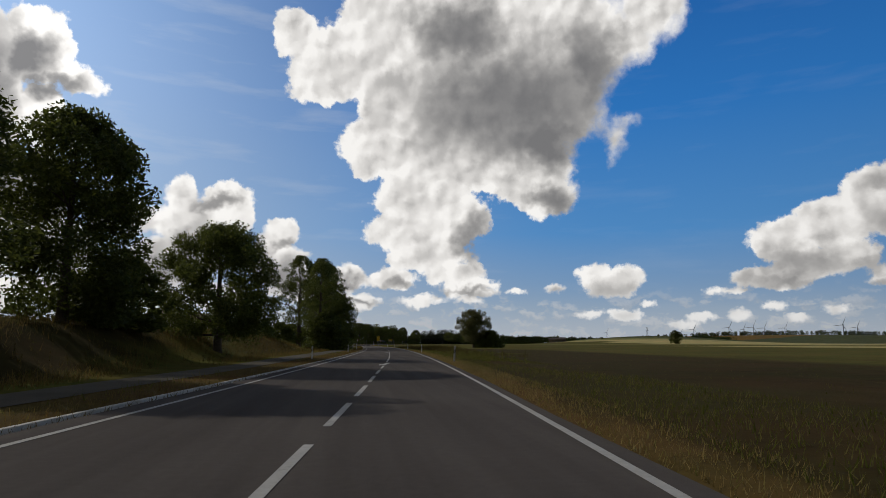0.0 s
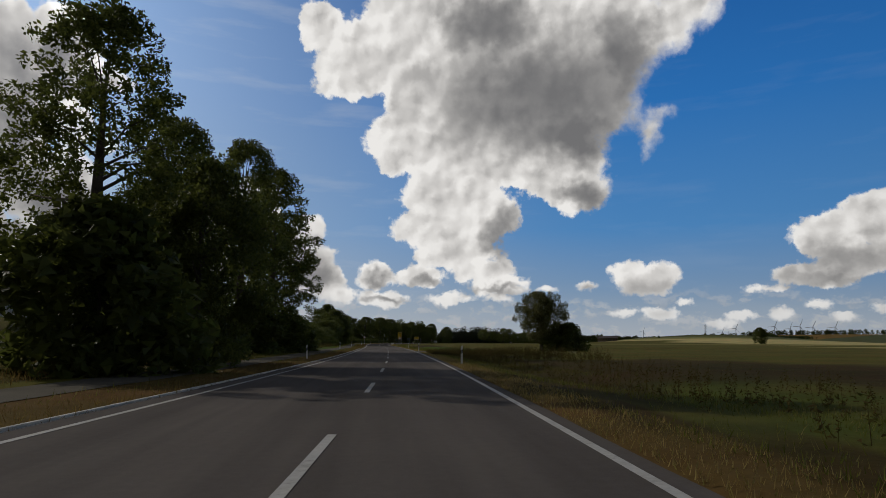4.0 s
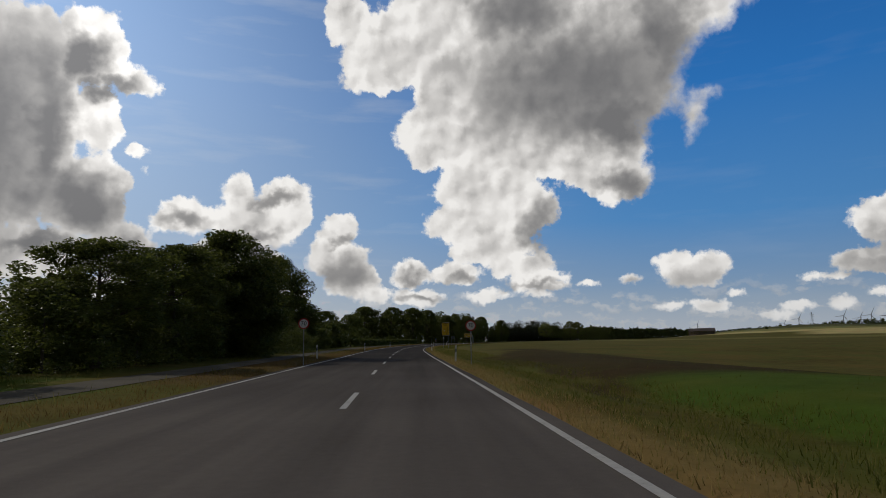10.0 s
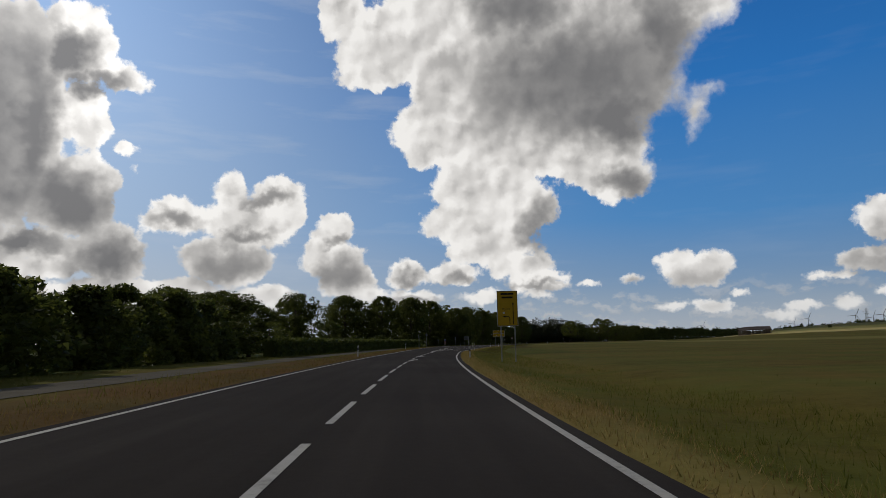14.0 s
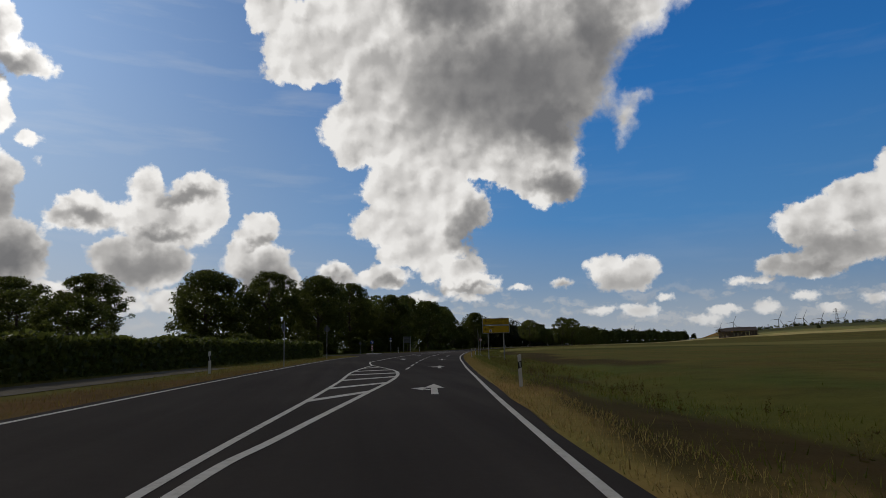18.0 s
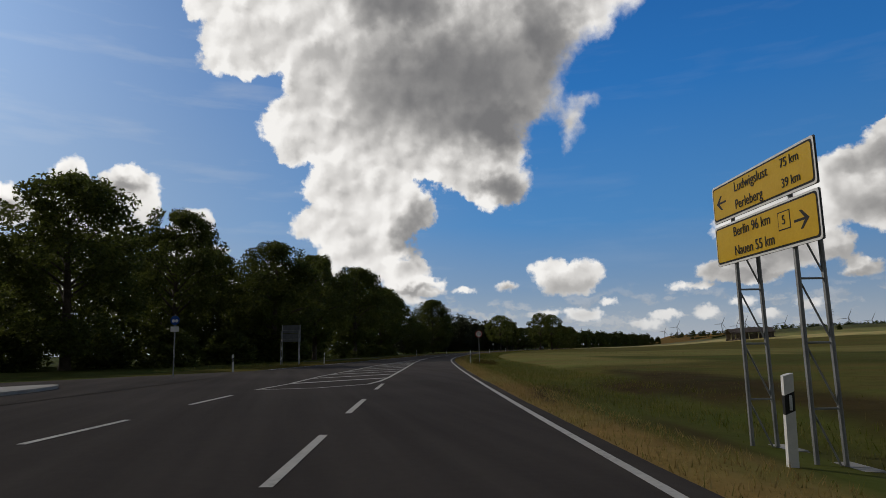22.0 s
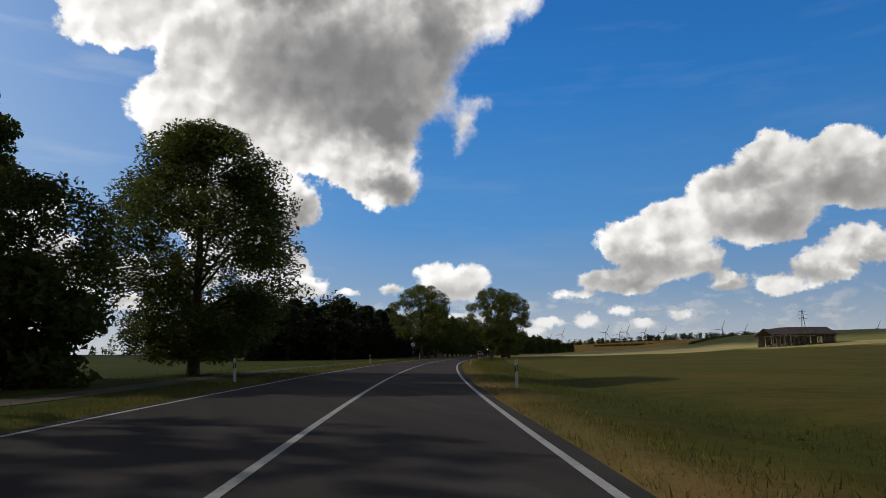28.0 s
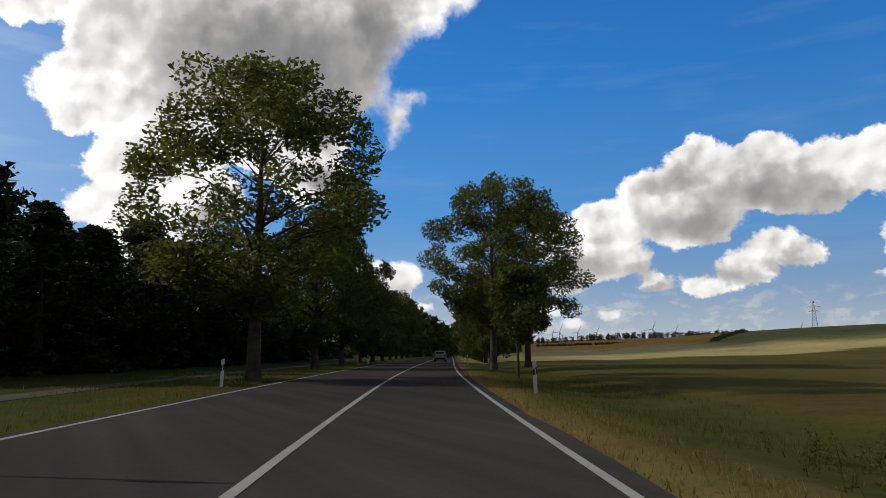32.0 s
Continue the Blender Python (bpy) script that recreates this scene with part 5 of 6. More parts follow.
def keep_right():
    root = tagged(new("island_sign"), "blue arrow sign over a red and white beacon plate", "road sign")
    root.matrix_basis = at_road(540.5, -12.9, 0.13)
    part("pole", tube(0.03, 0.03, 2.2, (0, 0.03, -0.1)), STEEL, root)
    disc = flat(ring(0.3, cz=1.85), BLUE, root, "disc", 0, 0.005)
    flat([(-0.16, 2.02), (-0.1, 2.07), (0.09, 1.83), (0.09, 1.98), (0.16, 1.98), (0.16, 1.68), (-0.12, 1.68), (-0.12, 1.75), (0.03, 1.75)], WHITE, disc, "arrow", -0.005, 0.002)
    plate = flat([(-0.14, 0.5), (0.14, 0.5), (0.14, 1.4), (-0.14, 1.4)], WHITE, root, "beacon_plate", 0, 0.005)
    for k in range(3):
        z = 0.55 + 0.3 * k
        flat([(-0.139, z), (0.139, z + 0.16), (0.139, z + 0.3), (-0.139, z + 0.14)], RED, plate, "stripe", -0.005, 0.002)


keep_right()


def info_pole():
    root = tagged(new("route_sign"), "steel pole with small blue cycle signs", "road sign")
    root.matrix_basis = at_road(556, -12.0)
    part("pole", tube(0.032, 0.032, 3.2, (0, 0.03, -0.15)), STEEL, root)
    d = flat(ring(0.22, cz=2.75), BLUE, root, "disc", 0, 0.004)
    flat(ring(0.08, 12, -0.07, 2.72), WHITE, d, "symbol", -0.004, 0.002)
    flat(ring(0.08, 12, 0.08, 2.72), WHITE, d, "symbol", -0.004, 0.002)
    flat([(-0.2, 2.2), (0.2, 2.2), (0.2, 2.45), (-0.2, 2.45)], WHITE, root, "plate", 0, 0.004)


info_pole()


def rear_board():
    root = tagged(new("direction_sign"), "grey back of a large direction sign on two frames", "road sign")
    root.matrix_basis = at_road(584.5, -12.6)
    for z0, z1 in ((2.05, 2.8), (2.85, 3.55)):
        part("board", box(1.75, 0.05, z1 - z0, (0, 0.1, (z0 + z1) / 2), 0.015), SIGN_BACK, root)
    for x in (-0.8, 0.8):
        leg = part("leg", join(rod((x, 0.04, -0.2), (x, 0.04, 3.6), 0.035), rod((x, -0.5, -0.2), (x, -0.4, 3.0), 0.03)), STEEL, root)
        part("bracing", join(*[rod((x, 0.04, z), (x, -0.48, z - 0.5), 0.014, 6) for z in (0.8, 1.6, 2.4)]), STEEL, leg)
    for z in (2.3, 3.1):
        part("rail", rod((-0.85, 0.06, z), (0.85, 0.06, z), 0.02, 6), STEEL, root)


rear_board()


# clipped hedge along the gardens
def hedge():
    rng = np.random.default_rng(8)
    root = tagged(new("hedge"), "long dark clipped hedge behind the cycle path", "hedge")
    n = 30000
    s, d, u = 396 + 118 * rng.random(n), None, rng.random(n)
    top = np.interp(s, (396, 430, 480, 514), (1.5, 1.5, 1.65, 1.65))
    side = rng.random(n)
    across = np.where(side < 0.45, 0.55, np.where(side < 0.6, -0.55, rng.uniform(-0.55, 0.55, n))) + rng.normal(0, 0.08, n)
    z = np.where(side < 0.6, (top + 0.05) * u, top + rng.normal(0, 0.09, n) + 0.12 * np.sin(s * 0.9))
    mid = np.interp(s, (396, 430, 460, 492, 514), (-14.6, -14.2, -15.2, -15.8, -15.6))
    d = mid + across
    x, y, a = line_at(s)
    c = np.stack([x + d * np.cos(a), y - d * np.sin(a), road_z(s, d) + z], 1)
    p = rng.normal(size=(n, 3))
    p /= np.linalg.norm(p, axis=1)[:, None]
    q = np.cross(p, rng.normal(size=(n, 3)))
    q /= np.linalg.norm(q, axis=1)[:, None]
    k = (0.1 + 0.1 * rng.random(n))[:, None]
    put("foliage", quads_mesh("foliage", np.stack([c - p * k, c + q * k * 0.6, c + p * k, c - q * k * 0.6], 1), LEAF_DARK), root)
    # plain solid core added inside the leaves, so the hedge stays dark
    ss = np.arange(396, 514.5, 4.0)
    up = lambda s: float(np.interp(s, (396, 430, 480, 514), (1.5, 1.5, 1.65, 1.65))) - 0.15
    fn = lambda s: np.interp(s, (396, 430, 460, 492, 514), (-14.6, -14.2, -15.2, -15.8, -15.6))
    verts, faces = [], []
    for v in ss:
        verts += [on(v, fn(v) - 0.42, 0), on(v, fn(v) - 0.42, up(v)), on(v, fn(v) + 0.42, up(v)), on(v, fn(v) + 0.42, 0)]
    for i in range(len(ss) - 1):
        for k in range(3):
            b = i * 4 + k
            faces.append((b, b + 1, b + 5, b + 4))
    faces += [(0, 3, 2, 1), tuple(range(len(verts) - 4, len(verts)))]
    put("twigs", mesh_from("twigs", verts, faces, LEAF_DARK), root)


hedge()

# ---------------------------------------------------------------- buildings
PLASTER = two_tone("old_white_plaster", (0.55, 0.53, 0.48), (0.78, 0.76, 0.71), 0.5, 8)
ROOF = two_tone("tan_brown_roof", (0.26, 0.17, 0.12), (0.4, 0.29, 0.21), 0.5, 6)
DARK = two_tone("dark_opening", (0.012, 0.012, 0.012), (0.03, 0.03, 0.03), 1, 8)
GREY_WOOD = two_tone("weathered_wood", (0.12, 0.1, 0.085), (0.26, 0.22, 0.18), 1, 10, bump=0.7)
OLD_ROOF = two_tone("weathered_roof_sheets", (0.07, 0.055, 0.05), (0.14, 0.115, 0.105), 0.6, 7)


def long_shed():
    """The long low building on the bank, in its own axes: x along it, y to the back."""
    root = tagged(new("long_shed"), "long low white shed with tan-brown gable roof and dark windows", "building")
    x0, y0, _ = on(160, -49.6)
    x1, y1, _ = on(189.5, -39.3)
    L = math.hypot(x1 - x0, y1 - y0)
    root.matrix_basis = pose(x0, y0, 3.5, 0, 0, math.degrees(math.atan2(y1 - y0, x1 - x0)))
    W, E, RG = 10.0, 3.0, 4.9
    part("wall", box(L, 0.3, 0.5, (L / 2, 0.15, E - 0.25)), PLASTER, root)
    part("wall", box(L, 0.3, 1.35, (L / 2, 0.15, 0.425)), PLASTER, root)
    part("wall", box(L, 0.3, E + 0.3, (L / 2, W, E / 2 - 0.15)), PLASTER, root)
    bm = bmesh.new()
    for x in (0.0, L):
        a = [bm.verts.new((x + o, y, z)) for o in (-0.15, 0.15) for y, z in ((0, -0.3), (W, -0.3), (W, E), (W / 2, RG), (0, E))]
        bm.faces.new(a[:5])
        bm.faces.new(a[5:][::-1])
        for i in range(5):
            j = (i + 1) % 5
            bm.faces.new((a[i], a[5 + i], a[5 + j], a[j]))
    bmesh.ops.recalc_face_normals(bm, faces=bm.faces)
    part("gable", bm, PLASTER, root)
    bm = bmesh.new()
    prof = [(-0.6, E - 0.22), (W / 2, RG + 0.12), (W + 0.6, E - 0.22), (W + 0.6, E - 0.02), (W / 2, RG + 0.32), (-0.6, E - 0.02)]
    a, b = [bm.verts.new((-0.5, y, z)) for y, z in prof], [bm.verts.new((L + 0.5, y, z)) for y, z in prof]
    for i in range(6):
        j = (i + 1) % 6
        bm.faces.new((a[i], a[j], b[j], b[i]))
    bm.faces.new(a[::-1])
    bm.faces.new(b)
    bmesh.ops.recalc_face_normals(bm, faces=bm.faces)
    part("roof", bm, ROOF, root)
    bays = 9
    for k in range(bays + 1):
        part("pier", box(1.1 + 0.5 * (k % 3 == 1), 0.34, E - 0.8, (k * L / bays, 0.15, E / 2 - 0.05)), PLASTER, root)
    for k in range(bays):
        part("bay_door", box(L / bays - 0.6, 0.1, E - 0.85, ((k + 0.5) * L / bays, 0.45, E / 2 - 0.06)), DARK, root)
    for k in range(2):
        part("gable_door", box(0.08, 1.6, 1.9, (-0.18, 3 + 4 * k, 0.9)), DARK, root)


long_shed()


def field_barn():
    """The open timber barn in the field, its long side to the road."""
    rng = np.random.default_rng(4)
    root = tagged(new("field_barn"), "derelict open timber barn with sagging dark roof in the field", "barn")
    xa, ya, za = on(891.3, 91.2)
    xb, yb, zb = on(895.5, 111.3)
    L = math.hypot(xb - xa, yb - ya)
    root.matrix_basis = pose(xa, ya, min(za, zb) - 0.2, 0, 0, math.degrees(math.atan2(yb - ya, xb - xa)))
    W, E, RG = 9.0, 4.4, 6.6
    for k in range(13):
        x = k * L / 12
        for y in (0, W):
            lean = rng.normal(0, 0.25)
            part("post", join(rod((x, y, 0), (x + lean, y, E), 0.15, 6)), GREY_WOOD, root)
    for k in range(20):
        x = L * rng.random()
        part("plank", rod((x, 0.15, 0.3 * rng.random()), (x + rng.normal(0, 0.7), 0.15, E - 1.6 * rng.random()), 0.13, 5), GREY_WOOD, root)
    part("beam", rod((0, 0, E), (L, 0, E + 0.1), 0.18, 6), GREY_WOOD, root)
    part("beam", rod((0, W, E), (L, W, E + 0.1), 0.18, 6), GREY_WOOD, root)
    part("boarding", box(L, 0.1, 0.45, (L / 2, -0.05, E - 0.1), 0.01), OLD_ROOF, root)
    part("gable_boarding", box(0.12, W, 1.1, (L, W / 2, E - 0.1), 0.02), OLD_ROOF, root)
    # back boards are added, unseen, to block bright sky between the posts
    for k in range(9):
        part("back_infill", box(L / 9 - 0.25 - 0.3 * (k % 3 == 1), 0.08, E - 0.7 - 0.5 * (k % 2), ((k + 0.5) * L / 9, W - 0.2, E / 2 - 0.1), 0.01), GREY_WOOD, root)
    part("wall_boarding", box(L * 0.2, 0.1, E - 0.9, (L * 0.89, -0.03, E / 2), 0.01), OLD_ROOF, root)
    bm = bmesh.new()
    n, rowz = 14, []
    for i in range(n + 1):
        x = -0.6 + (L + 1.2) * i / n
        sag = -0.55 * math.exp(-((x - 1.0) / 2.2) ** 2) - 0.05 * math.sin(x * 0.4) + 0.25 * x / L
        rowz.append([bm.verts.new((x, y, z + sag)) for y, z in ((-0.9, E - 0.1), (W / 2, RG), (W + 0.9, E - 0.1), (W + 0.9, E - 0.28), (W / 2, RG - 0.2), (-0.9, E - 0.28))])
    for a, b in zip(rowz, rowz[1:]):
        for i in range(6):
            j = (i + 1) % 6
            bm.faces.new((a[i], a[j], b[j], b[i]))
    bm.faces.new(rowz[0])
    bm.faces.new(rowz[-1])
    bmesh.ops.recalc_face_normals(bm, faces=bm.faces)
    part("roof", bm, OLD_ROOF, root)
    for k in range(9):
        part("straw_heap", _heap(rng, L * rng.random(), W * rng.random(), 1.2 + 1.2 * rng.random(), 0.8 + 0.9 * rng.random()), GREY_WOOD, root)
    part("fallen_timber", join(rod((L + 0.5, 1, 1.6), (L + 6.5, 0, 0.1), 0.2, 6), rod((L + 0.3, 3, 2.4), (L + 4.5, 2, 0.1), 0.16, 6)), GREY_WOOD, root)


def _heap(rng, x, y, r, h):
    bm = bmesh.new()
    bmesh.ops.create_icosphere(bm, subdivisions=2, radius=1)
    for v in bm.verts:
        v.co *= 1 + rng.normal(0, 0.1)
    bmesh.ops.scale(bm, vec=(r, r, h), verts=bm.verts)
    bmesh.ops.translate(bm, vec=(x, y, 0.1), verts=bm.verts)
    return bm


field_barn()


# ---------------------------------------------------------------- far off
# white turbines, greyed to put their backlit shade into the colour
TURBINE_GREY = two_tone("turbine_backlit_grey", (0.2, 0.21, 0.225), (0.28, 0.29, 0.305), 0.1, 2, rough=0.5, bump=0.05)


def wind_turbine():
    root = tagged(new("wind_turbine"), "white three-bladed wind turbine on the horizon", "wind turbine", "wind turbines")
    part("tower", tube(2.0, 1.1, 78), TURBINE_GREY, root)
    part("nacelle", box(3.2, 8, 3.4, (0, 0, 79), 0.5), TURBINE_GREY, root)
    part("hub", tube(1.4, 0.7, 2.4, (0, -4, 79), 12, pose(0, 0, 0, 90)), TURBINE_GREY, root)
    for k in range(3):
        bm = bmesh.new()
        pts = [(-0.9, 1.5), (1.3, 6), (0.9, 20), (0.25, 34), (-0.25, 34), (-0.6, 18)]
        f = bm.faces.new([bm.verts.new((x, -5.2, z)) for x, z in pts])
        ext = bmesh.ops.extrude_face_region(bm, geom=[f])
        bmesh.ops.translate(bm, vec=(0, 0.5, 0), verts=[v for v in ext["geom"] if isinstance(v, bmesh.types.BMVert)])
        bmesh.ops.recalc_face_normals(bm, faces=bm.faces)
        bmesh.ops.rotate(bm, cent=(0, 0, 0), matrix=Matrix.Rotation(radians(120 * k), 3, "Y"), verts=bm.verts)
        part("blade", bm, TURBINE_GREY, root, m=Matrix.Translation((0, 0, 79)) @ pose(0, 0, 0, 0, 25, 0))
    return root


TURBINE, _first = wind_turbine(), True
_wx, _wy, _ = line_at(660)
for k, (az, hub) in enumerate(((25.5, 52), (32.6, 78), (33.6, 104), (37.2, 108), (38.3, 98), (38.9, 116), (40.3, 104), (41.8, 106), (46.2, 124), (47.8, 102), (50.8, 96), (56.5, 110))):
    far = 2550.0 + 90 * (k % 3)
    m = pose(float(_wx) + far * math.sin(radians(az)), float(_wy) + far * math.cos(radians(az)), -1.0, 0, 0, -az + 16 * (k % 4) - 20) @ Matrix.Scale((hub + 1) / 79, 4)
    if _first:
        TURBINE.matrix_basis, _first = m, False
    else:
        copy_thing(TURBINE, m)


def pylon():
    root = tagged(new("power_pylon"), "grey steel lattice power pylon on the ridge", "pylon", "pylons")
    H = 30.0

    def w(z):
        return 2.4 * (1 - z / H) ** 1.1 + 0.35

    for sx in (-1, 1):
        for sy in (-1, 1):
            part("leg", join(*[rod((sx * w(a), sy * w(a), a), (sx * w(b), sy * w(b), b), 0.16, 5) for a, b in ((0, 10), (10, 20), (20, 30))]), STEEL, root)
    bars = []
    for k in range(10):
        a, b = k * 3.0, k * 3.0 + 3.0
        for sx, sy, tx, ty in ((-1, -1, 1, -1), (1, -1, 1, 1), (1, 1, -1, 1), (-1, 1, -1, -1)):
            bars.append(rod((sx * w(a), sy * w(a), a), (tx * w(b), ty * w(b), b), 0.09, 4))
    part("bracing", join(*bars), STEEL, root)
    for z, r in ((19, 5.0), (23.5, 6.2), (27.5, 4.2)):
        part("cross_arm", join(rod((-r, 0, z), (r, 0, z), 0.16, 5), rod((-r, 0, z), (0, 0, z + 1.4), 0.12, 5), rod((r, 0, z), (0, 0, z + 1.4), 0.12, 5)), STEEL, root)
    return root


PYLON, _first = pylon(), True
for s, d, k in ((1112, 188, 0.5), (1290, 95, 0.42), (1420, 180, 0.42), (1900, 190, 0.9), (900, 540, 0.8)):
    x, y, z = on(s, d)
    m = pose(x, y, z - 0.5, 0, 0, -60) @ Matrix.Scale(k, 4)
    if _first:
        PYLON.matrix_basis, _first = m, False
    else:
        copy_thing(PYLON, m)


def wood_belt(name, label, pts, H, depth, n, size, seed, leaf=LEAF_DARK):
    """A continuous far wood along (s, d) points: trunks hidden, crowns as many leaf clumps."""
    rng = np.random.default_rng(seed)
    P = np.array([on(s, d) for s, d in pts])
    seg = np.linalg.norm(np.diff(P, axis=0), axis=1)
    cum = np.concatenate([[0], np.cumsum(seg)])
    m = max(8, int(cum[-1] / (H * 0.2)))
    u = rng.random(m) * cum[-1]
    c = np.stack([np.interp(u, cum, P[:, k]) for k in range(3)], 1)
    c[:, :2] += rng.normal(0, depth / 2, (m, 2))
    hh = H * (0.7 + 0.45 * rng.random(m))
    clumps = []
    for (x, y, z), h in zip(c, hh):
        for f in (0.25, 0.55, 0.78):
            r = h * 0.3 * (1.15 - 0.4 * f)
            clumps.append((x + rng.normal(0, r * 0.4), y + rng.normal(0, r * 0.4), z + h * f, r))
    put(name, quads_mesh(name, leaf_cloud(rng, clumps, n, size), leaf), label=label, category="wood", kind="stuff")


wood_belt("woods", "dark mixed wood behind the junction", [(590, -66), (606, -50), (622, -44), (660, -38), (700, -38)], 18.5, 9, 30000, 0.55, 31)
wood_belt("woods", "dark wood behind the avenue", [(826, -52), (880, -48), (1000, -52)], 18, 9, 26000, 0.5, 32, NEEDLES)
wood_belt("woods", "dark trees behind the gardens", [(380, -75), (450, -80), (520, -95)], 12, 14, 6000, 0.9, 33)
wood_belt("woods", "distant dark tree line across the fields", [(900, 560), (1200, 760), (1500, 1200), (1700, 1700)], 10, 14, 26000, 1.1, 34)
wood_belt("woods", "distant dark tree line on the ridge", [(1700, 120), (1640, 220), (1540, 290)], 3.2, 5, 16000, 0.45, 35)
wood_belt("woods", "dark clump of trees on the crest", [(1240, 250), (1200, 262), (1165, 270)], 8, 8, 7000, 0.5, 39)
wood_belt("woods", "thin dark tree line on the crest", [(1130, 275), (1060, 290), (980, 300)], 3.4, 6, 6000, 0.35, 40)
wood_belt("field_margin", "dark weedy margin between the ripe field and the grassland", [(1000, 92), (1030, 110), (1062, 130)], 1.2, 1.5, 2500, 0.3, 38)
wood_belt("woods", "distant dark tree line ahead", [(1900, 100), (1900, 300), (1850, 500), (1700, 800), (1600, 1100)], 11, 16, 26000, 1.2, 36)
wood_belt("woods", "distant dark woods beside the road", [(1300, -40), (1500, -120), (1700, -300), (1700, -700)], 14, 30, 8000, 2.0, 37)


# ---------------------------------------------------------------- cars, far ahead on the road
RUBBER = two_tone("tyre_rubber", (0.012, 0.012, 0.012), (0.025, 0.025, 0.025), 5, 40, rough=0.8)
SILVER = two_tone("silver_car_paint", (0.5, 0.51, 0.52), (0.58, 0.59, 0.6), 1, 60, rough=0.3, bump=0.02, spec=0.6)
BLUE_BLACK = two_tone("dark_car_paint", (0.012, 0.013, 0.018), (0.02, 0.022, 0.028), 1, 60, rough=0.25, bump=0.02, spec=0.6)
GLASS = two_tone("tinted_window", (0.008, 0.01, 0.012), (0.014, 0.016, 0.018), 2, 30, rough=0.08, bump=0.02, spec=0.8)
TAIL = two_tone("tail_light", (0.3, 0.01, 0.01), (0.4, 0.015, 0.012), 8, 60, rough=0.25, bump=0.05)


def car(paint, label, s, d, wagon=True):
    """x across, y forwards; stands on its wheels."""
    root = tagged(new("car"), label, "car")
    root.matrix_basis = at_road(s, d, 0.02)
    rear = -2.1
    prof = [(rear, 0.32), (rear - 0.05, 0.55), (rear, 0.95), (rear + (0.32 if wagon else 0.5), 1.42), (rear + 0.7, 1.48), (0.1, 1.47), (0.75, 1.3), (1.25, 0.98), (1.95, 0.86), (2.15, 0.62), (2.1, 0.3)]
    bm = bmesh.new()
    rings = []
    for x, tuck in ((-0.84, 0.16), (-0.78, 0.05), (-0.55, 0.0), (0.55, 0.0), (0.78, 0.05), (0.84, 0.16)):
        out = []
        for y, z in prof:
            k = max(0.0, (z - 0.9) / 0.58)
            out.append(bm.verts.new((x * (1 - 0.2 * k), y * (1 - tuck * 0.12), z - tuck * 0.25 * (z > 1.2))))
        rings.append(out)
    n = len(prof)
    for a, b in zip(rings, rings[1:]):
        for i in range(n - 1):
            bm.faces.new((a[i], b[i], b[i + 1], a[i + 1]))
        bm.faces.new((a[n - 1], b[n - 1], b[0], a[0]))
    bm.faces.new(rings[0])
    bm.faces.new(rings[-1][::-1])
    bmesh.ops.recalc_face_normals(bm, faces=bm.faces)
    body = part("body", bm, paint, root, smooth=False)
    part("rear_window", box(1.14, 0.02, 0.4, (0, rear + 0.12, 1.2), 0.01, None), GLASS, root, m=pose(0, 0, 0, 0))
    part("windscreen", box(1.16, 0.02, 0.5, (0, 0, 0), 0.01), GLASS, root, m=pose(0, 0.82, 1.24, -58))
    for sx in (-1, 1):
        part("side_window", box(0.02, 2.1, 0.32, (sx * 0.745, -0.75, 1.2), 0.01), GLASS, root)
        part("tail_light", box(0.16, 0.06, 0.34, (sx * 0.7, rear + 0.0, 0.88), 0.02), TAIL, root)
        part("mirror", box(0.18, 0.1, 0.13, (sx * 0.92, 0.72, 1.02), 0.03), paint, root)
        for y in (-1.3, 1.35):
            w = part("wheel", tube(0.31, 0.31, 0.2, (sx * 0.72 - 0.1, y, 0.31), 18, pose(0, 0, 0, 0, 90)), RUBBER, root)
            part("rim", tube(0.19, 0.17, 0.03, (sx * 0.825 - 0.015, y, 0.31), 14, pose(0, 0, 0, 0, 90)), STEEL, w)
    part("bumper", box(1.62, 0.16, 0.24, (0, rear - 0.03, 0.46), 0.05), BLACK, root)
    part("number_plate", box(0.52, 0.02, 0.11, (0, rear - 0.06, 0.78), 0.004), WHITE, body)
    part("plate_bar", box(0.4, 0.02, 0.05, (0, rear - 0.066, 0.78)), INK, body)
    return root


car(SILVER, "silver estate car driving ahead on the road", 862, 0.1)
car(BLUE_BLACK, "dark car further ahead on the road", 928, 0.1, False)


# ---------------------------------------------------------------- grass and weeds
def blade_mat(name, a, b, c):
    m = Mat(name)
    rnd = m.node("ShaderNodeNewGeometry", out="Random Per Island")
    return m.finish(m.ramp(rnd, [(0.0, a), (0.5, b), (1.0, c)]), 0.9, spec=0.05, trans=0.55)


BLADE_DRY = blade_mat("dry_blades", (0.2, 0.135, 0.045), (0.38, 0.28, 0.11), (0.2, 0.18, 0.05))
BLADE_STRIP = blade_mat("brown_blades", (0.12, 0.075, 0.025), (0.21, 0.145, 0.05), (0.13, 0.115, 0.03))
BLADE_GREEN = blade_mat("green_blades", (0.085, 0.095, 0.016), (0.14, 0.15, 0.028), (0.24, 0.2, 0.07))
BLADE_BROWN = blade_mat("brown_weeds", (0.07, 0.05, 0.018), (0.12, 0.085, 0.032), (0.085, 0.092, 0.02))


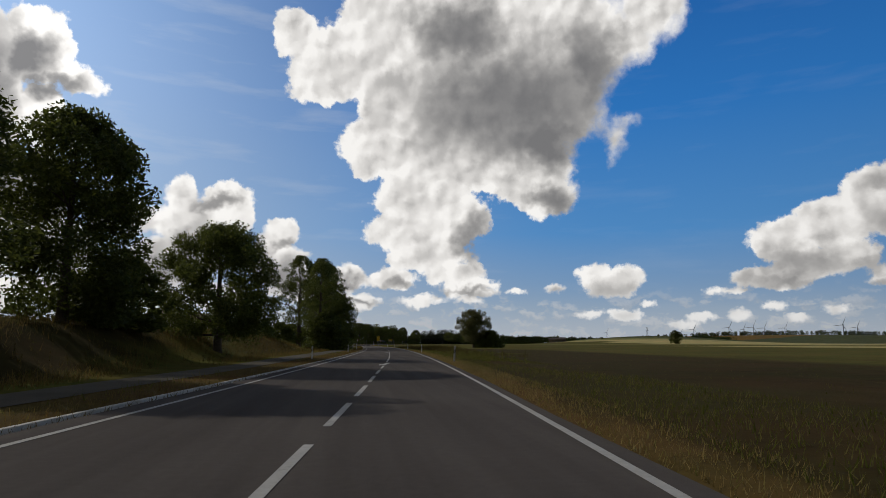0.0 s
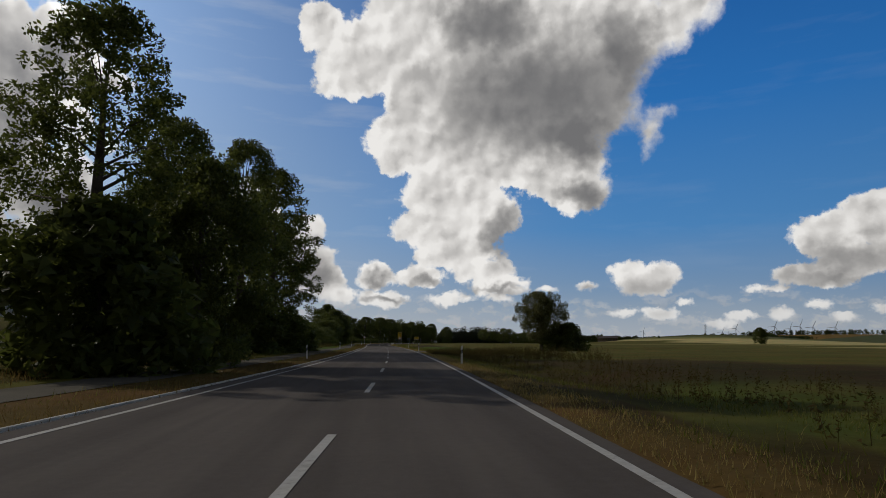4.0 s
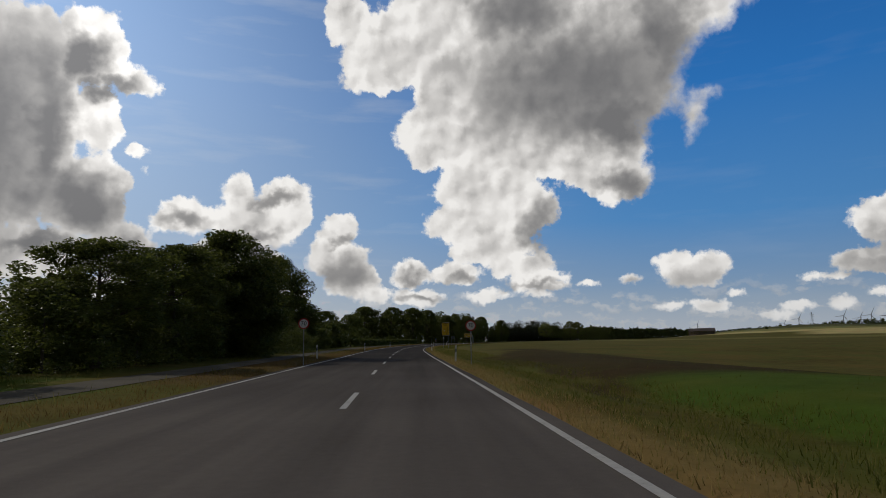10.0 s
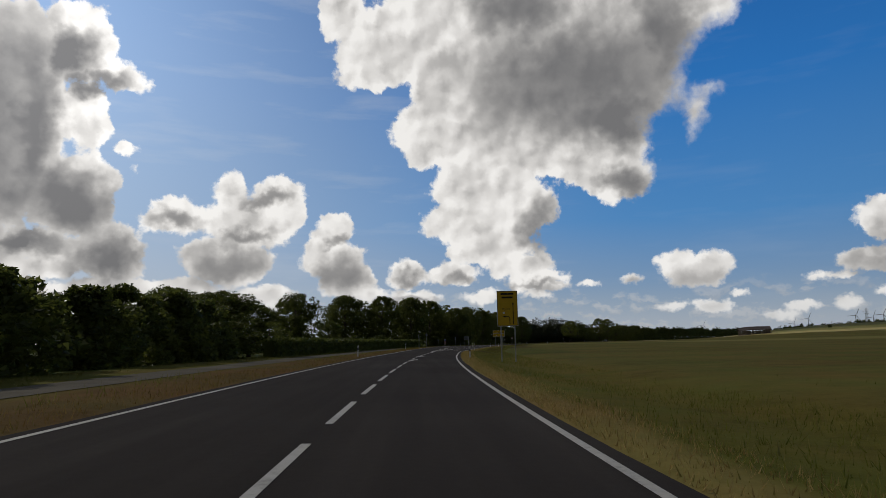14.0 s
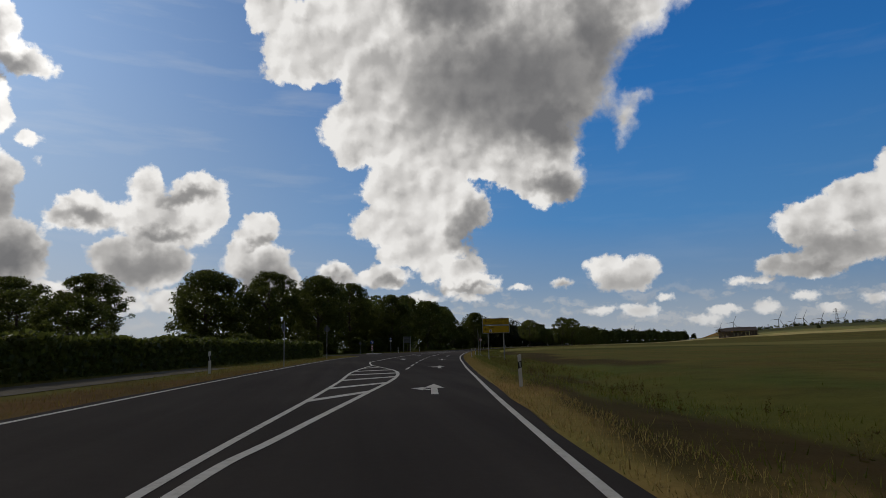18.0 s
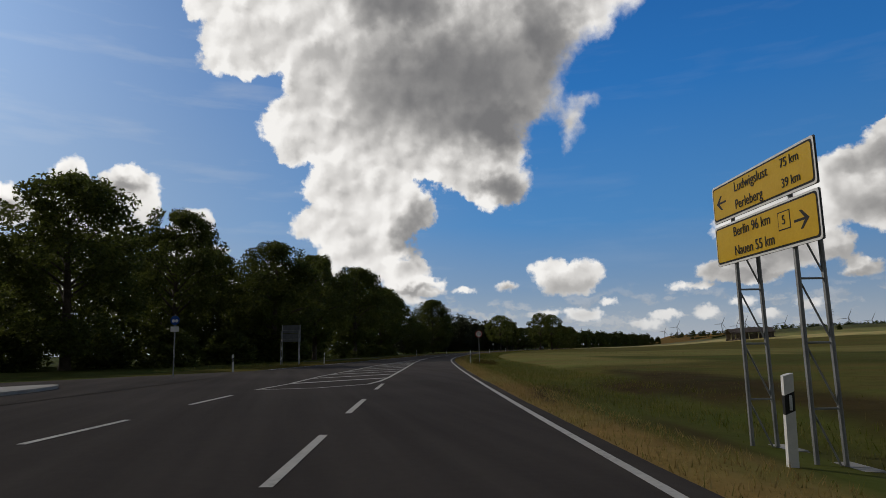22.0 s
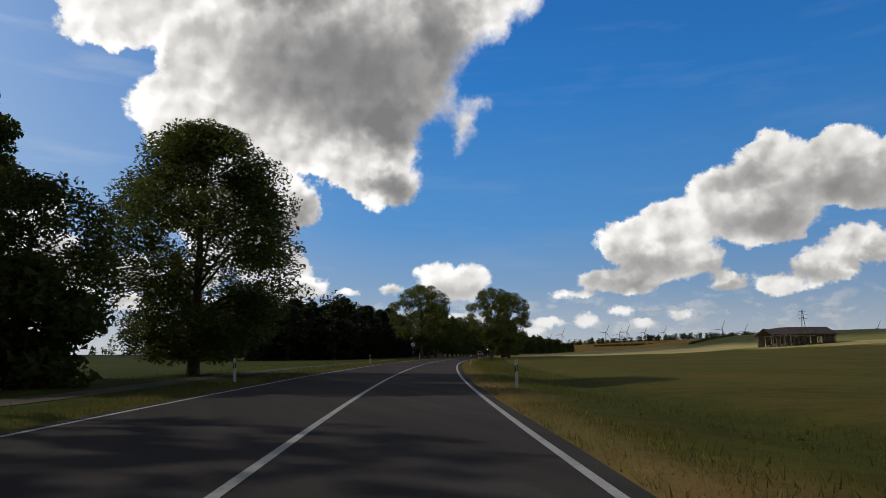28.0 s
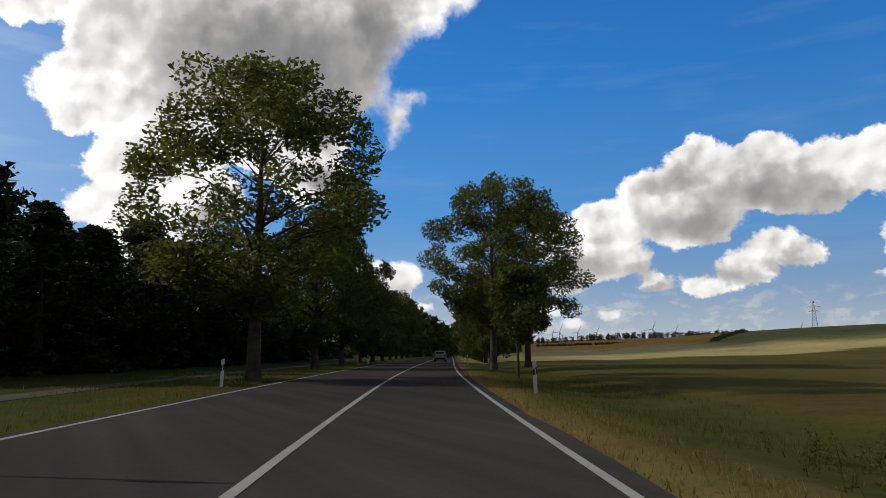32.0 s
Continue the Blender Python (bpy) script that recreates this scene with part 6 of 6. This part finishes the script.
def blades(name, label, s, d, h, w, mat, seed, lean=0.35):
    rng = np.random.default_rng(seed)
    n = len(s)
    x, y, a = line_at(s)
    px, py = x + d * np.cos(a), y - d * np.sin(a)
    pz = road_z(s, d) + hill_z(px, py, d) - 0.02
    base = np.stack([px, py, pz], 1)
    an = rng.random(n) * 6.283
    side = np.stack([np.cos(an), np.sin(an), 0 * an], 1) * w[:, None]
    tip = np.stack([rng.normal(0, lean, n) * h, rng.normal(0, lean, n) * h, h], 1)
    q = np.stack([base - side, base + side, base + tip], 1)
    put(name, quads_mesh(name, q, mat), label=label, category="grass", kind="stuff")


_g = np.random.default_rng(77)


def scatter(n, fn, lo, hi, s0=-5.0, s1=815.0, patchy=0.0):
    s = s0 + (s1 - s0) * _g.random(n)
    d = fn(s) + lo + (hi - lo) * _g.random(n)
    if patchy:
        keep = (np.sin(s * 0.21 + d * 1.3) + np.sin(s * 0.077 + 1.7) + _g.normal(0, 0.6, n)) > patchy
        s, d = s[keep], d[keep]
    rank = (s > 164) & (s < 182) & (d > 3.1) & (d < 9)
    track = rank | ((s > 181) & (s < 190) & (d > 2)) | ((s > 177) & (s < 190) & (d > 2) & (d < 3.6))
    mouth = (s > 511) & (s < 570) & (d < -9)
    path = (d < PATH_IN(np.clip(s, -100, 470))) & (d > PATH_OUT(np.clip(s, -100, 470))) & (s < 470)
    ok = ~(track | mouth | path)
    return s[ok], d[ok]


for nm, lb, n, fn, lo, hi, hmin, hmax, mat, seed, patchy in (
        ("dry_grass", "dry straw-coloured verge grass along the asphalt edge", 160000, right_edge, 0.42, 1.9, 0.04, 0.15, BLADE_DRY, 1, 0),
        ("dry_grass", "dry straw-coloured grass strip beside the kerb", 70000, left_edge, -2.6, -0.55, 0.05, 0.18, BLADE_STRIP, 2, 0),
        ("verge_grass", "rough green and straw verge grass", 300000, right_edge, 1.4, 6.5, 0.04, 0.2, BLADE_GREEN, 3, -0.9),
        ("verge_grass", "rough green grass beside the cycle path", 70000, left_edge, -9.5, -2.2, 0.06, 0.3, BLADE_GREEN, 4, -0.3),
        ("bank_grass", "long brown and green grass on the bank", 60000, left_edge, -17, -5.8, 0.12, 0.5, BLADE_STRIP, 6, -0.6),
        ("field_plants", "young green crop plants in rows", 70000, right_edge, 6.5, 34, 0.04, 0.13, BLADE_GREEN, 5, -0.8)):
    s, d = scatter(n, fn, lo, hi, s1=150.0 if nm == "bank_grass" else 815.0, patchy=patchy)
    h = hmin + (hmax - hmin) * _g.random(len(s)) ** 1.6
    blades(nm, lb, s, d, h, 0.004 + 0.006 * _g.random(len(s)) + 0.02 * h, mat, seed)



def weeds(s0, s1, d0, d1, n, h0, h1, mat, label, seed):
    """Clumps of tall weeds: leaning stems with leaves all the way up and a few seed heads."""
    rng = np.random.default_rng(seed)
    s, d = s0 + (s1 - s0) * rng.random(n), d0 + (d1 - d0) * rng.random(n)
    keep = np.sin(s * 0.9 + seed) + np.sin(d * 1.7 + s * 0.23) + rng.normal(0, 0.5, n) > -0.5
    s, d = s[keep], d[keep]
    n = len(s)
    h = h0 + (h1 - h0) * rng.random(n) ** 1.5
    x, y, a = line_at(s)
    px, py = x + d * np.cos(a), y - d * np.sin(a)
    base = np.stack([px, py, road_z(s, d) + hill_z(px, py, d) - 0.03], 1)
    lean = rng.normal(0, 0.16, (n, 2)) * h[:, None]
    tip = base + np.stack([lean[:, 0], lean[:, 1], h], 1)
    side = rng.normal(size=(n, 3)) * np.array((1, 1, 0))
    side *= 0.008 / np.linalg.norm(side, axis=1)[:, None]
    quads = [np.stack([base - side, base + side, tip], 1)]
    k = 24
    f = 0.08 + 0.9 * rng.random((n, k))
    c = (base[:, None] + (tip - base)[:, None] * f[..., None] + rng.normal(0, 0.055, (n, k, 3)) * (1.25 - f)[..., None]).reshape(-1, 3)
    p = rng.normal(size=(n * k, 3)) * np.array((1, 1, 0.7)) + np.array((0, 0, 0.25))
    p /= np.linalg.norm(p, axis=1)[:, None]
    q = np.cross(p, rng.normal(size=(n * k, 3)))
    q /= np.linalg.norm(q, axis=1)[:, None]
    size = (np.repeat(0.032 + 0.04 * h, k) * (0.6 + 0.8 * rng.random(n * k)) * (1.2 - 0.8 * f.reshape(-1)))[:, None]
    quads.append(np.stack([c - p * size - q * size * 0.3, c + p * size, c - p * size * 0.4 + q * size * 0.4], 1))
    put("weeds", quads_mesh("weeds", np.concatenate(quads), mat), label=label, category="weeds", kind="stuff")


weeds(146, 178, 5.5, 16, 1500, 0.5, 1.2, BLADE_BROWN, "tall brown dock weeds on the verge", 11)
weeds(44, 62, 4.2, 8, 260, 0.4, 0.95, BLADE_GREEN, "tall green weeds by the post", 12)
weeds(60, 145, 5.5, 12, 1300, 0.35, 0.8, BLADE_BROWN, "rough brown weeds on the verge", 13)
weeds(255, 300, 4.0, 8, 240, 0.2, 0.5, BLADE_GREEN, "low weeds by the ditch", 14)
weeds(430, 520, 5.2, 8, 380, 0.2, 0.45, BLADE_BROWN, "brown weeds in the ditch", 15)
weeds(581, 588, 4.0, 6.0, 420, 0.25, 0.62, BLADE_BROWN, "dry brown weeds round the sign pole", 16)
weeds(775.5, 778, 4.6, 6.0, 70, 0.4, 0.75, BLADE_GREEN, "low dark green shrub on the verge", 17)
weeds(640, 800, 4.0, 6.5, 300, 0.15, 0.4, BLADE_GREEN, "green weeds between verge and field", 18)
weeds(10, 135, -21, -12.5, 1500, 0.35, 0.9, BLADE_BROWN, "tall brown and green weeds on the bank", 20)
weeds(164, 181.2, 3.5, 9, 2600, 0.15, 0.5, BLADE_BROWN, "dark rank weeds along the field entrance", 22)
weeds(168, 181.5, 3.8, 13, 1700, 0.2, 0.75, BLADE_BROWN, "dark flowering weeds by the field entrance", 21)
weeds(196, 262, -16.5, -11.5, 1300, 0.3, 0.9, BLADE_BROWN, "tall grasses at the edge of the thicket", 19)
